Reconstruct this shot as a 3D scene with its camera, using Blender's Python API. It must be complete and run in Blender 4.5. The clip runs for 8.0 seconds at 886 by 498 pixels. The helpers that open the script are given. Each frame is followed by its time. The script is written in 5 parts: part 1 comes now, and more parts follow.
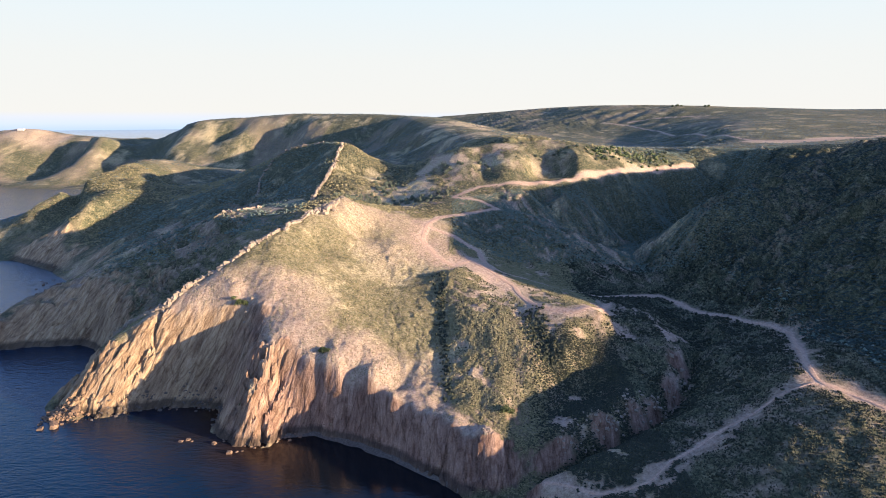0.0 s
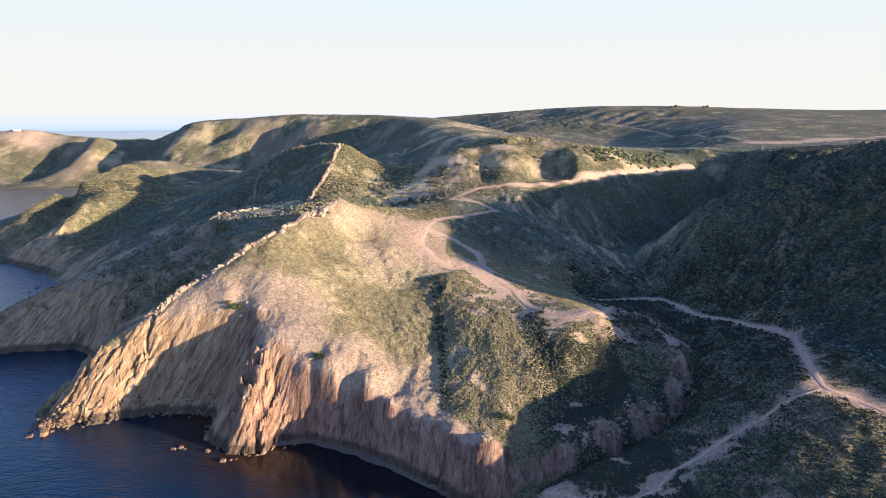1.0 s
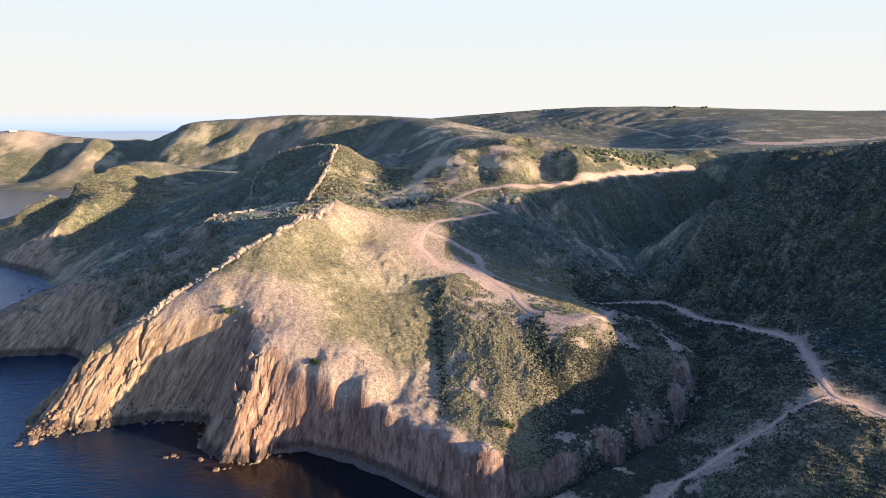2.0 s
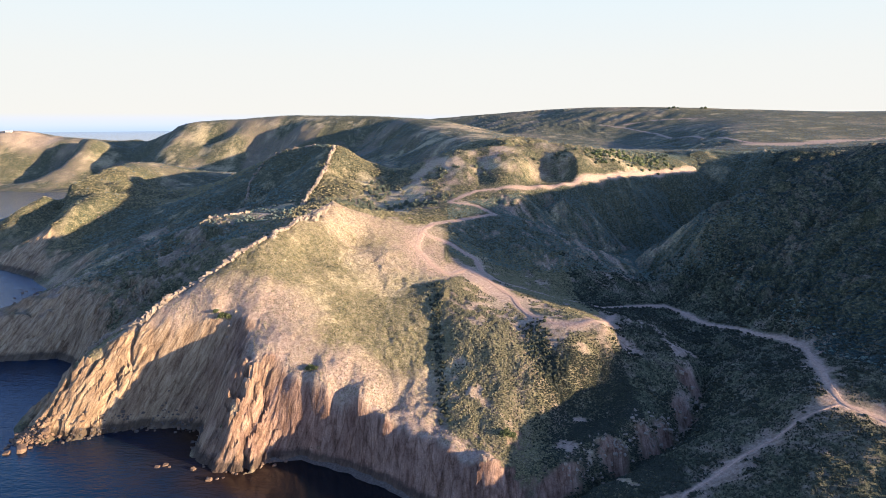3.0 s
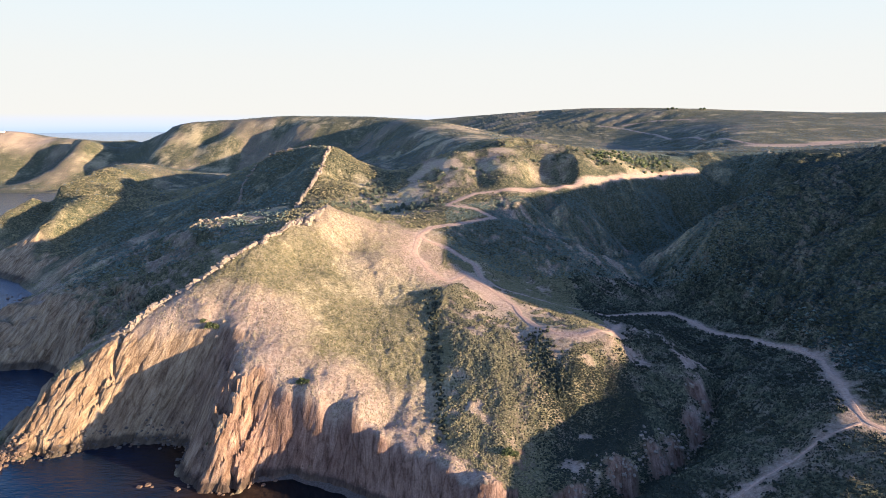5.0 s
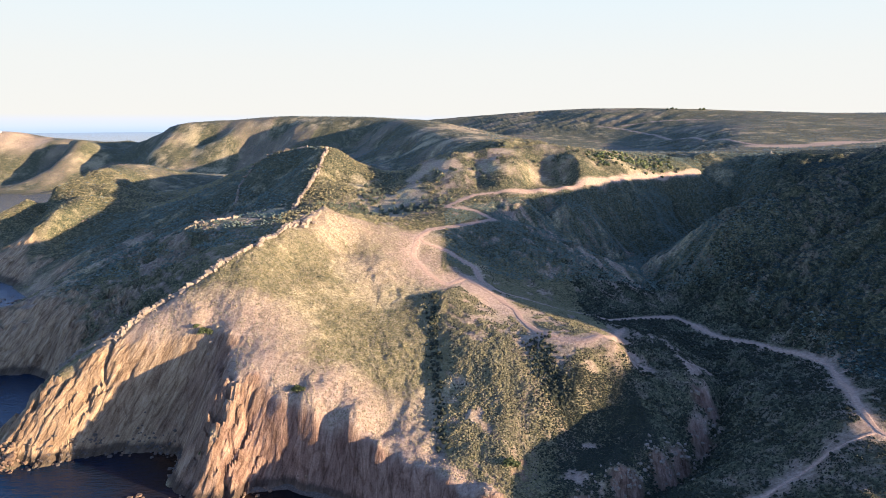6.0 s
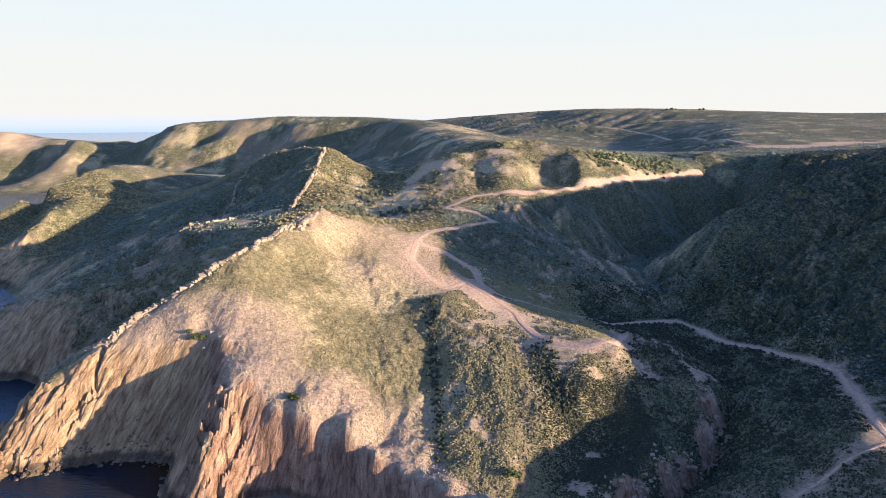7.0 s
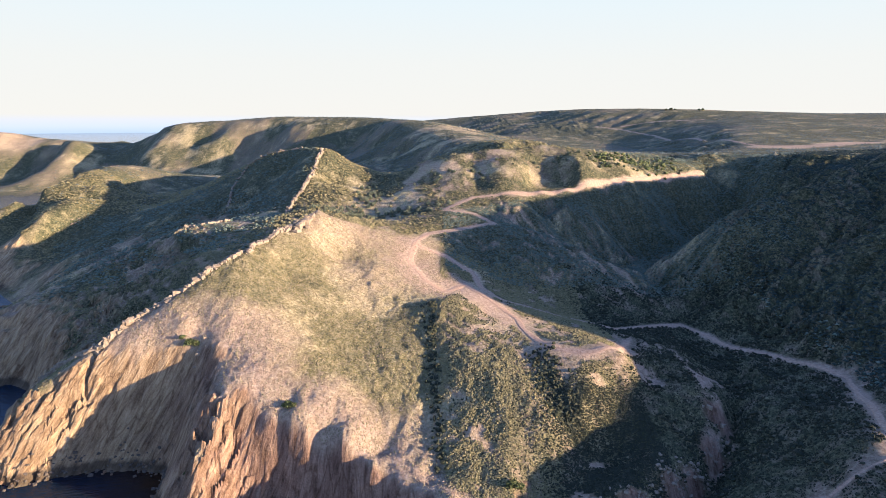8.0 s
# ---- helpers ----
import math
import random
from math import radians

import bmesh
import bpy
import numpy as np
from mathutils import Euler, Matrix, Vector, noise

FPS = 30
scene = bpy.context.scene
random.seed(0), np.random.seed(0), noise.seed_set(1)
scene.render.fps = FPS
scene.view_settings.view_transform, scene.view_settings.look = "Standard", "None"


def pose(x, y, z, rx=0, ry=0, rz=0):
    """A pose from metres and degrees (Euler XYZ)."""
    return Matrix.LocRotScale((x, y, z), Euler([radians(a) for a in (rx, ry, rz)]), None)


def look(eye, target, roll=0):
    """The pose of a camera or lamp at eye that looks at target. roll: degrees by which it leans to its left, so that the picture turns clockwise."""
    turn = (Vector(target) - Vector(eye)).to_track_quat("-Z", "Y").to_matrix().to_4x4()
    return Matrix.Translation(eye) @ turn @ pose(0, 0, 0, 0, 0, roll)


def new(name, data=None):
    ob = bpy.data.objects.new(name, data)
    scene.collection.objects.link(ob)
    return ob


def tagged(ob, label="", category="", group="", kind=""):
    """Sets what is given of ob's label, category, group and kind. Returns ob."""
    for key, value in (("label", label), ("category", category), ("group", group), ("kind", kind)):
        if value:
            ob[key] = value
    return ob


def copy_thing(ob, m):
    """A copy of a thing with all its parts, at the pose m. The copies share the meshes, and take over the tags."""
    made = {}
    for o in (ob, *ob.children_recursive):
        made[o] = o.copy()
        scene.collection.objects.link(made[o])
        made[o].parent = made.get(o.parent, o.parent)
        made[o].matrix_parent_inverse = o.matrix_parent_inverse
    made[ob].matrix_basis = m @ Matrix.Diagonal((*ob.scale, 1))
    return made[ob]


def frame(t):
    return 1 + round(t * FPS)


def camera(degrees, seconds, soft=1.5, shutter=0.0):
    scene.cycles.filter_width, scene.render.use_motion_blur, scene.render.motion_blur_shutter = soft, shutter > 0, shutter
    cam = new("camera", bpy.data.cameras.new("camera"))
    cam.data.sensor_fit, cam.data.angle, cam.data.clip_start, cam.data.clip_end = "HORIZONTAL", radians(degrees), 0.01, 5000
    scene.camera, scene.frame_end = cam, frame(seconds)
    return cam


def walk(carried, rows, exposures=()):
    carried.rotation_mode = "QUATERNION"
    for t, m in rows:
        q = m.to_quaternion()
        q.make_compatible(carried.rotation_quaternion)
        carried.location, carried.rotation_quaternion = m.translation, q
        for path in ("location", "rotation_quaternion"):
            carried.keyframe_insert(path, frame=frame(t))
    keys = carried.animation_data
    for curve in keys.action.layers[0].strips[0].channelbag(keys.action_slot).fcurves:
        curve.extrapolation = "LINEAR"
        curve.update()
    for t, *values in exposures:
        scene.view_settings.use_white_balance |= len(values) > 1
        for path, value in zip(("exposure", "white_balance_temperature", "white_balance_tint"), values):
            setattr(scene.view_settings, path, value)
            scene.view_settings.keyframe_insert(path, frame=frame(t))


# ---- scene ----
cam = camera(70.0, 8.0, soft=0.85)
# seconds, x, y, z in metres, then yaw, pitch, roll in degrees
ROWS = [
    (0.0, 0.021, -0.021, 100.002, -0.003, -12.008, -0.037),
    (0.5, 0.006, 1.838, 100.021, -0.094, -11.973, -0.036),
    (1.0, -0.017, 3.854, 100.03, -0.179, -11.941, -0.032),
    (1.5, -0.046, 5.999, 100.029, -0.259, -11.912, -0.026),
    (2.0, -0.082, 8.246, 100.02, -0.335, -11.886, -0.017),
    (2.5, -0.123, 10.571, 100.005, -0.406, -11.862, -0.007),
    (3.0, -0.168, 12.954, 99.985, -0.474, -11.841, 0.003),
    (3.5, -0.217, 15.375, 99.961, -0.539, -11.822, 0.015),
    (4.0, -0.269, 17.82, 99.935, -0.602, -11.804, 0.026),
    (4.5, -0.323, 20.274, 99.908, -0.662, -11.788, 0.037),
    (5.0, -0.378, 22.727, 99.881, -0.721, -11.774, 0.047),
    (5.5, -0.434, 25.172, 99.856, -0.779, -11.761, 0.056),
    (6.0, -0.49, 27.604, 99.835, -0.837, -11.748, 0.063),
    (6.5, -0.545, 30.019, 99.818, -0.895, -11.737, 0.068),
    (7.0, -0.598, 32.419, 99.808, -0.954, -11.726, 0.07),
    (7.5, -0.649, 34.806, 99.805, -1.014, -11.715, 0.068),
    (8.0, -0.696, 37.186, 99.81, -1.076, -11.704, 0.063),
]
walk(cam, [(t, pose(x, y, z, 90 + pitch, 0, yaw) @ pose(0, 0, 0, 0, 0, roll)) for t, x, y, z, yaw, pitch, roll in ROWS],
     exposures=[(0.0, 1.92, 4680, 30), (8.0, 1.92, 4680, 30)])

# ---- world and sun ----
SUN_EL, SUN_AZ = 9.5, 112.0  # degrees above the sea; clockwise from +y
e, a = radians(SUN_EL), radians(SUN_AZ)
sun_dir = Vector((math.cos(e) * math.sin(a), math.cos(e) * math.cos(a), math.sin(e)))
world = bpy.data.worlds.new("world")
scene.world = world
world.use_nodes = True
wn = world.node_tree.nodes
sky = wn.new("ShaderNodeTexSky")
sky.sky_type, sky.sun_disc = "NISHITA", False
sky.sun_elevation, sky.sun_rotation = e, a
sky.air_density, sky.dust_density, sky.ozone_density = 1.0, 0.3, 1.1
wn["Background"].inputs["Strength"].default_value = 0.084
pale = wn.new("ShaderNodeHueSaturation")
pale.inputs["Saturation"].default_value = 0.95  # clear evening sky
world.node_tree.links.new(sky.outputs[0], pale.inputs["Color"])
world.node_tree.links.new(pale.outputs[0], wn["Background"].inputs["Color"])
lamp = bpy.data.lights.new("sun", "SUN")
lamp.energy, lamp.angle, lamp.color = 5.0, radians(0.6), (1.0, 0.69, 0.27)
sun = new("sun", lamp)
sun.matrix_world = look(sun_dir * 900, (0, 0, 0))


# ---- numeric noise ----
def lattice(ix, iy, seed):
    n = (ix.astype(np.int64) * 374761393 + iy.astype(np.int64) * 668265263 + seed * 974634777) & 0xFFFFFFFF
    n = ((n ^ (n >> 13)) * 1274126177) & 0xFFFFFFFF
    n = ((n ^ (n >> 16)) * 2246822519) & 0xFFFFFFFF
    return ((n ^ (n >> 15)) & 0xFFFFFF) / float(0xFFFFFF)


def vnoise(x, y, seed=0):
    """Smooth value noise, 0 to 1."""
    ix, iy = np.floor(x), np.floor(y)
    fx, fy = x - ix, y - iy
    fx, fy = fx * fx * fx * (fx * (6 * fx - 15) + 10), fy * fy * fy * (fy * (6 * fy - 15) + 10)
    lo = lattice(ix, iy, seed) * (1 - fx) + lattice(ix + 1, iy, seed) * fx
    hi = lattice(ix, iy + 1, seed) * (1 - fx) + lattice(ix + 1, iy + 1, seed) * fx
    return lo * (1 - fy) + hi * fy


def fbm(x, y, seed=0, octaves=4):
    total, size, weight = 0, 1.0, 0.5
    for k in range(octaves):
        total = total + weight * vnoise(x * size + 17.3 * k, y * size - 9.1 * k, seed + k)
        size, weight = size * 2.03, weight * 0.5
    return total / (1 - 0.5 ** octaves)


def ridged(x, y, seed=0, octaves=3):
    total, size, weight = 0, 1.0, 0.5
    for k in range(octaves):
        total = total + weight * (1 - np.abs(2 * vnoise(x * size, y * size, seed + k) - 1))
        size, weight = size * 2.1, weight * 0.5
    return total / (1 - 0.5 ** octaves)


def runnels(x, y, dx, dy, wave, seed):
    """Furrows about wave metres apart that follow the fall (dx, dy) of the land, -1 in the bottoms to 1 on the ribs."""
    fall = np.hypot(dx, dy) + 1e-6
    ax, ay = -dy / fall * 2 * math.pi / wave, dx / fall * 2 * math.pi / wave
    size = wave * 1.25
    ix, iy = np.floor(x / size), np.floor(y / size)
    c, s, total = np.zeros_like(x), np.zeros_like(x), 1e-9
    for ox in (-1, 0, 1):
        for oy in (-1, 0, 1):
            jx, jy = ix + ox, iy + oy
            qx = x - (jx + 0.15 + 0.7 * lattice(jx, jy, seed)) * size
            qy = y - (jy + 0.15 + 0.7 * lattice(jx, jy, seed + 500)) * size
            w = np.maximum(0, np.exp(-2.2 * (qx * qx + qy * qy) / size ** 2) - 0.015)
            turn = ax * qx + ay * qy + 2.5 * lattice(jx, jy, seed + 900)
            c, s, total = c + w * np.cos(turn), s + w * np.sin(turn), total + w
    strength = np.hypot(c, s) + 1e-9
    return c / strength * np.minimum(1, 1.6 * strength / total)


def smooth(lo, hi, v):
    t = np.clip((v - lo) / (hi - lo), 0, 1)
    return t * t * (3 - 2 * t)


def far_from(line, x, y):
    """Distance of the places x, y from a line of (x, y, ...) corners."""
    best = np.full(np.shape(x), 1e9)
    for p, q in zip(line[:-1], line[1:]):
        dx, dy = q[0] - p[0], q[1] - p[1]
        t = np.clip(((x - p[0]) * dx + (y - p[1]) * dy) / (dx * dx + dy * dy + 1e-9), 0, 1)
        best = np.minimum(best, np.hypot(x - p[0] - t * dx, y - p[1] - t * dy))
    return best


# ---- landforms placed to fit the camera's view: crests, benches, cliff edges and shores, in metres above the sea ----
HEADLAND_CREST = [(-126.2, 199, 3.8), (-124.1, 202, 8.5), (-119.7, 206, 15), (-114.9, 209, 20), (-106, 214, 25.2), (-101.2, 220, 31.4), (-91.7, 226, 38.7), (-78.6, 236, 46.7), (-69.1, 250, 52.9), (-63.3, 260, 55.1), (-57.9, 272, 58), (-53.1, 285, 59.4), (-47.4, 297, 62.5)]
CREST_BACK = [(-140.4, 207, -0.5), (-136.9, 211, 2.5), (-129.8, 218, 10.7), (-120.6, 222, 19.6), (-113.6, 224, 24.3), (-100, 236, 31), (-88, 245, 38), (-79, 259, 43), (-73, 270, 46), (-67, 281, 48), (-61, 293, 51), (-53, 308, 54)]
HEADLAND_SHOULDER = [(-40.3, 301, 57.9), (-26.5, 312, 52.1), (-9.8, 318, 49.7), (10.6, 325, 49.8), (28.5, 330, 51.1)]
GULLY = [(-2, 246.5, 37), (-1.7, 226.2, 31.1), (-1, 205.6, 24.8), (-0.2, 188.9, 19.6), (0.7, 176.5, 14.9)]
SPUR_HOLLOW = [(30.2, 215, 31.7), (32, 206, 28.6), (33.6, 198, 25.2), (34.6, 190, 21)]
SPUR = [(3.6, 246, 38.2), (3.3, 223, 31.6), (3.6, 203, 25.8), (4.3, 187.5, 20.2), (5.2, 175, 15.6), (8.2, 166, 13)]
TRACK_BENCH = [(-7.3, 300, 47.6), (-8.3, 283, 42.7), (3.8, 262, 37.2), (12.3, 274, 37.4), (20.6, 260, 35.2), (30, 238, 33.4), (35.2, 215, 33), (48.4, 210, 33.7), (53.6, 208, 33)]
CLIFF_TOP = [(-94, 217, 30.1), (-81.5, 216, 30), (-69.7, 215, 33), (-60.1, 210, 33.1), (-52.4, 200, 28.9), (-43.4, 191, 19.6), (-32.9, 187, 17.7), (-23.5, 183, 17.8), (-16.1, 178, 14.7), (-8.2, 173, 12.9), (2.6, 166.5, 13.9), (12, 160, 13.6)]
SHORE = [(-131.8, 194.7, 0), (-120.3, 195.9, 0), (-111.3, 198.7, 0), (-104.2, 202.1, 0), (-95.3, 204.2, 0), (-85.8, 205.1, 0), (-77.1, 201.7, 0), (-74.9, 187, -0), (-66, 178.1, 0), (-54.5, 177.4, 0), (-50.8, 183.3, 0), (-40.5, 185.9, 0), (-25.2, 178.8, 0), (-14.1, 170.9, 0), (-3.8, 161, 0), (4, 152.9, 0)]
CREEK = [(8, 148, -0.5), (20, 150, 1.5), (33.3, 153, 6.3), (40.8, 157.5, 8.2), (48.5, 161, 9.5), (56.3, 167.5, 10.8), (65.1, 174, 11), (73.7, 183, 13.4), (81.3, 195, 17.4), (86.8, 205, 19.6), (91.5, 232, 20.9), (94.7, 268, 22.5), (97.1, 285, 27.6), (104.4, 330, 27.1), (109.3, 368, 25.6), (150.3, 397, 31.1), (182.4, 425, 35.5)]
CREEK_BANK = [(31.3, 160, 12), (38.9, 163, 13.4), (44.6, 167, 16.2), (49.9, 170, 14.6), (54.4, 173.5, 17.2), (62.6, 178, 15.6), (69.9, 184, 16.2), (75.7, 193, 19.3), (79, 203, 23.2), (75.7, 215, 26.7), (79.5, 240, 26.4)]
NEAR_BANK = [(17.4, 151, 2.4), (25.8, 148, 7.3), (38.9, 149, 12.8), (56, 157, 15.2), (72.2, 168, 18.4), (82.3, 180, 19.7), (90.7, 195, 22.9), (102.6, 236, 22.6)]
SECOND_WALL = [(-78, 374, 49.4), (-74.8, 395, 57.9), (-71.4, 414, 66.9), (-70.2, 447, 79.6)]
SECOND_CREST = [(-37.6, 455, 65.6), (-54, 455, 71.6), (-64.3, 450, 78.6), (-70.2, 447, 79.6), (-86.2, 468, 80.2), (-111, 476, 75.7), (-125.6, 474, 67.5), (-129.3, 450, 54.8), (-123.9, 420, 47.7)]
# hidden behind the second peak; raised to throw shadow on the slope beyond
SECOND_BACK = [(-40, 475, 63), (-60, 480, 68), (-85, 486, 72), (-112, 500, 71), (-126, 525, 69), (-120, 560, 69), (-100, 600, 67)]
MID_CREST = [(-16.8, 430, 66.8), (-7.2, 430, 73.2), (13.9, 424, 78.4), (32.6, 430, 80.3), (54.3, 437, 81.5), (68.2, 440, 82.9), (83, 430, 81.8), (109.1, 448, 78.7), (148.2, 471, 73.9)]
MID_BACK = [(-15, 470, 58), (20, 478, 60), (68, 488, 62), (115, 500, 62), (155, 515, 64)]
MID_GULLY = [(55, 390, 60.2), (58.5, 400, 63.5), (61.5, 411, 69), (63.5, 419, 73.2)]
MID_GULLY_EAST = [(76.5, 394, 61.6), (75.5, 404, 65.2), (75, 415, 71)]
MID_RIB = [(84, 393, 67.2), (84.5, 402, 72), (84, 413, 77.3)]
MID_GULLY_WEST = [(26.2, 387, 61.6), (26.5, 400, 66.8), (25.5, 412, 71.8)]
MID_RIB_WEST = [(36, 384, 64.3), (35.5, 395, 69), (34.5, 410, 74.5)]
MID_BENCH = [(5.1, 352, 54.6), (22.1, 374, 58.5), (45.7, 376, 59.6), (74, 384, 61.5), (93, 392, 61.7), (115.3, 410, 64.7), (138.3, 425, 64.1), (175.1, 444, 65.3)]
MID_SPUR = [(38.2, 336, 49.3), (51.8, 325, 44.8), (62, 316, 41.6), (70.9, 304, 37.9), (78.5, 284, 31.9), (84.1, 269, 25.3)]
SIDE_VALLEY = [(109.3, 368, 25.6), (88.4, 352, 32.1), (68.3, 349, 39.1), (51.8, 346, 45.9)]
RIGHT_CREST = [(121.7, 305, 48.2), (129.4, 300, 53.1), (143.6, 300, 60.7), (164.5, 304, 68.4), (190.6, 322, 73.4), (221.2, 340, 80.9), (246, 352, 86)]
# crest out of view, its heights set by where its shadow should end
EAST_CREST = [(235, 20, 36), (230, 58, 37), (230, 84, 40), (230, 100, 45.5), (230, 132, 57), (230, 160, 62), (230, 188, 79), (231, 222, 88), (232, 254, 88), (242, 300, 89), (246, 352, 86)]
NORTH_EDGE = [(-194, 264, 9.5), (-185.6, 275, 13.5), (-172.3, 279, 17.7), (-159.8, 281, 20.6), (-147.5, 272, 19.2), (-140.3, 250, 14.8)]
NORTH_SHORE = [(-192.2, 259.4, 0), (-180.1, 263.5, 0), (-158.5, 264.9, 0), (-144.1, 254.1, 0), (-141.1, 237.7, 0), (-138.6, 214.2, 0)]
BAY_SHORE = [(-218.8, 306.6, 0), (-226.7, 342.2, 0), (-228.6, 372.8, 0), (-259.9, 404.3, 0), (-297.6, 430.6, 0), (-309.5, 430.6, 0)]
THIRD_CREST = [(-341.1, 480, 15.3), (-319.6, 490, 27.9), (-300.2, 497, 39.4), (-283.3, 500, 46.2), (-280.4, 540, 54.4), (-279.9, 580, 58.2), (-267.1, 610, 57.7), (-263.6, 640, 51.7)]
INNER_RIDGE = [(-249.3, 545, 51.6), (-245.1, 500, 48), (-246.1, 470, 41.5), (-255.7, 455, 33.9), (-267.4, 445, 25.2)]
NOTCH = [(-286.4, 592, 50.1), (-286.8, 550, 42.8), (-289.5, 517, 34.2), (-284.3, 478, 25.3), (-283.2, 455, 17.2)]
FAR_SHORE = [(-626.2, 893.1, 0), (-572.9, 872.1, 0), (-533.3, 852.1, 0), (-530.2, 886, 0), (-526.7, 915, 0)]
FAR_NORTH_CREST = [(-757.1, 1100, 72.9), (-721.1, 1090, 76), (-689.5, 1085, 74.2), (-654.9, 1080, 60.3), (-601.4, 1060, 56.4), (-541.4, 1019, 65.1), (-525.4, 1030, 56.7), (-516, 1060, 50.8), (-523.2, 1090, 48.3), (-524.8, 1138, 60.8), (-499.6, 1130, 56.2)]
FAR_CREST = [(-506.3, 1075, 49.1), (-465.8, 1050, 60.4), (-438.1, 1030, 69.1), (-397.8, 1000, 83.8), (-376.1, 990, 88.2), (-331.1, 985, 88.3), (-286.2, 980, 92.5), (-241.9, 975, 96.7), (-206.6, 970, 98.3), (-130.4, 940, 99.2), (-65.9, 900, 97.6), (-25.4, 860, 97), (11.4, 800, 93), (39.5, 680, 83.5), (61.3, 600, 80.3), (79, 540, 80.8), (51.1, 500, 81.1)]
FAR_VALLEY = [(-578, 1040, 36), (-590, 1010, 18), (-583, 985, 10), (-612, 1000, 8), (-640, 985, 4), (-620, 1035, 28)]
FAR_CREST_EDGE = [(-56.4, 850, 92.6), (-39.5, 780, 84.5), (-20.1, 720, 81.4), (3.6, 650, 78.7), (14.4, 580, 75.9)]
FAR_SPUR_WEST = [(-378.9, 985, 84.1), (-386, 950, 67.4), (-393.5, 925, 53), (-357.9, 885, 34.8)]
FAR_SPUR_EAST = [(-205.6, 965, 96.7), (-195.6, 915, 82.7), (-190, 890, 72.4), (-184, 862, 56)]
HILL_RIDGE = [(-541.4, 1019, 65.1), (-545.3, 1000, 51), (-557.1, 980, 35.7), (-570.5, 955, 19.7), (-573.8, 930, 8.6)]
PLATEAU_EDGE = [(289.7, 650, 76.2), (339.3, 760, 80.8), (377.5, 850, 83.6), (432.7, 980, 89.5), (490.7, 1120, 96.7)]
PLATEAU_SPUR_WEST = [(165.2, 1560, 102.4), (137.7, 1440, 86.2), (114.7, 1330, 70.1)]
PLATEAU_SPUR_EAST = [(266.9, 1520, 107.4), (215.2, 1380, 89.1), (170, 1240, 73.1)]
SKYLINE = [(-35.7, 1700, 91.3), (68.3, 1700, 100), (231.6, 1600, 113.7), (336.8, 1400, 114.3), (465, 1280, 115.2), (631.5, 1280, 112.5), (758.9, 1250, 108.5), (854.7, 1250, 109.6)]
# single heights between those lines, also placed to fit the camera's view
HEADLAND_FACE = [(-36.4, 278, 46.3), (-20.8, 272, 45), (-51.9, 254, 46.2), (-40.6, 240, 40.2), (-54.1, 222, 40.4), (-73.2, 224, 41.5), (-66, 218, 38.4), (-64, 213, 35), (-76, 219, 38.6), (-18.9, 244, 34.5), (-26.8, 214, 30.2), (-43.3, 207, 32.5), (-39.3, 195, 24.4), (-19.5, 198, 23.7), (-29.4, 188, 18.4), (-9.9, 217, 29.2), (-10, 195, 20.9), (-14.8, 184, 16)]
SPUR_FACE = [(11.4, 180, 17.8), (13.9, 166, 13), (21.7, 199, 27.2), (29.8, 189, 23.3), (35.3, 179, 14.4), (17.2, 172, 15.9), (19.3, 243, 34.6), (40.5, 200, 28), (38.8, 192, 23.6), (51.5, 204, 27.2), (62.2, 210, 25.3), (72.2, 204, 25.4), (46, 188, 16.4), (43, 181, 13.6), (65.5, 226, 28.5), (24.1, 170, 11.6), (29, 174, 12.6)]
HEAP = [(-129.5, 198.5, 2.2), (-133, 199.5, 0.9), (-126.5, 199, 2.8)]
SEABED = [(-134, 191.5, -3), (-120, 192, -3), (-110, 194.5, -3), (-101, 197.5, -3), (-88, 200.5, -3), (-81, 196, -3), (-79, 184, -3), (-68, 174, -3), (-52, 173.5, -3), (-46, 181.5, -2)]
RIB = [(-56.2, 196, 26), (-56.8, 190, 19.1), (-51.8, 190, 12.3), (-60.4, 182, 11.3), (-69.6, 201, 16.4), (-44, 187, 8.8)]
# some heights near x = 100 raised to carry shadow onto the spur
FOREGROUND = [(64.1, 147, 17.3), (81.9, 155, 22.8), (82.8, 138, 24), (95.2, 136, 25.1), (87.7, 153, 26.2), (40.6, 138, 10.5), (54.9, 133, 15.2), (120.9, 209, 26.1), (115.7, 176, 32.7), (113.5, 222, 25), (101.8, 160.8, 29), (97, 166, 29.2), (96, 152, 28.6), (101, 143, 28.8), (107, 154, 27.6), (112, 147.5, 27.1), (118, 139, 26.6), (90.1, 184, 23.7), (84.1, 170, 22.4), (104.3, 195, 24.8)]
RIGHT_SPUR = [(121, 243, 31), (137, 247, 41.5), (155, 259, 49), (171, 265, 57.5), (190, 262, 66)]
RIGHT_HOLLOW = [(126, 262, 35.5), (141, 274, 42.5), (156, 281, 49), (173, 287, 55.5), (192, 292, 64)]
RIGHT_HILL = [(122.9, 222, 31.9), (137.2, 230, 36), (152, 238, 40), (150.1, 215, 42.3), (131.7, 185, 32.4), (116.4, 292, 35.5), (170, 240, 47), (165, 222, 50), (108, 262, 29)]
# out of view; kept low where sun should reach the east track
EAST_SLOPE = [(300, 352, 92), (310, 200, 80), (310, 60, 60), (150, 100, 27), (170, 150, 36), (300, -80, 50), (120, 40, 24), (170, -40, 30), (190, 350, 60)]
EAST_VALLEY = [(193, 425, 45.2), (209.8, 432, 63.6), (205.2, 427, 66.6), (244.1, 440, 76.8), (263.7, 420, 70.5), (187.2, 450, 54), (194.3, 475, 75), (155.2, 415, 42.7)]
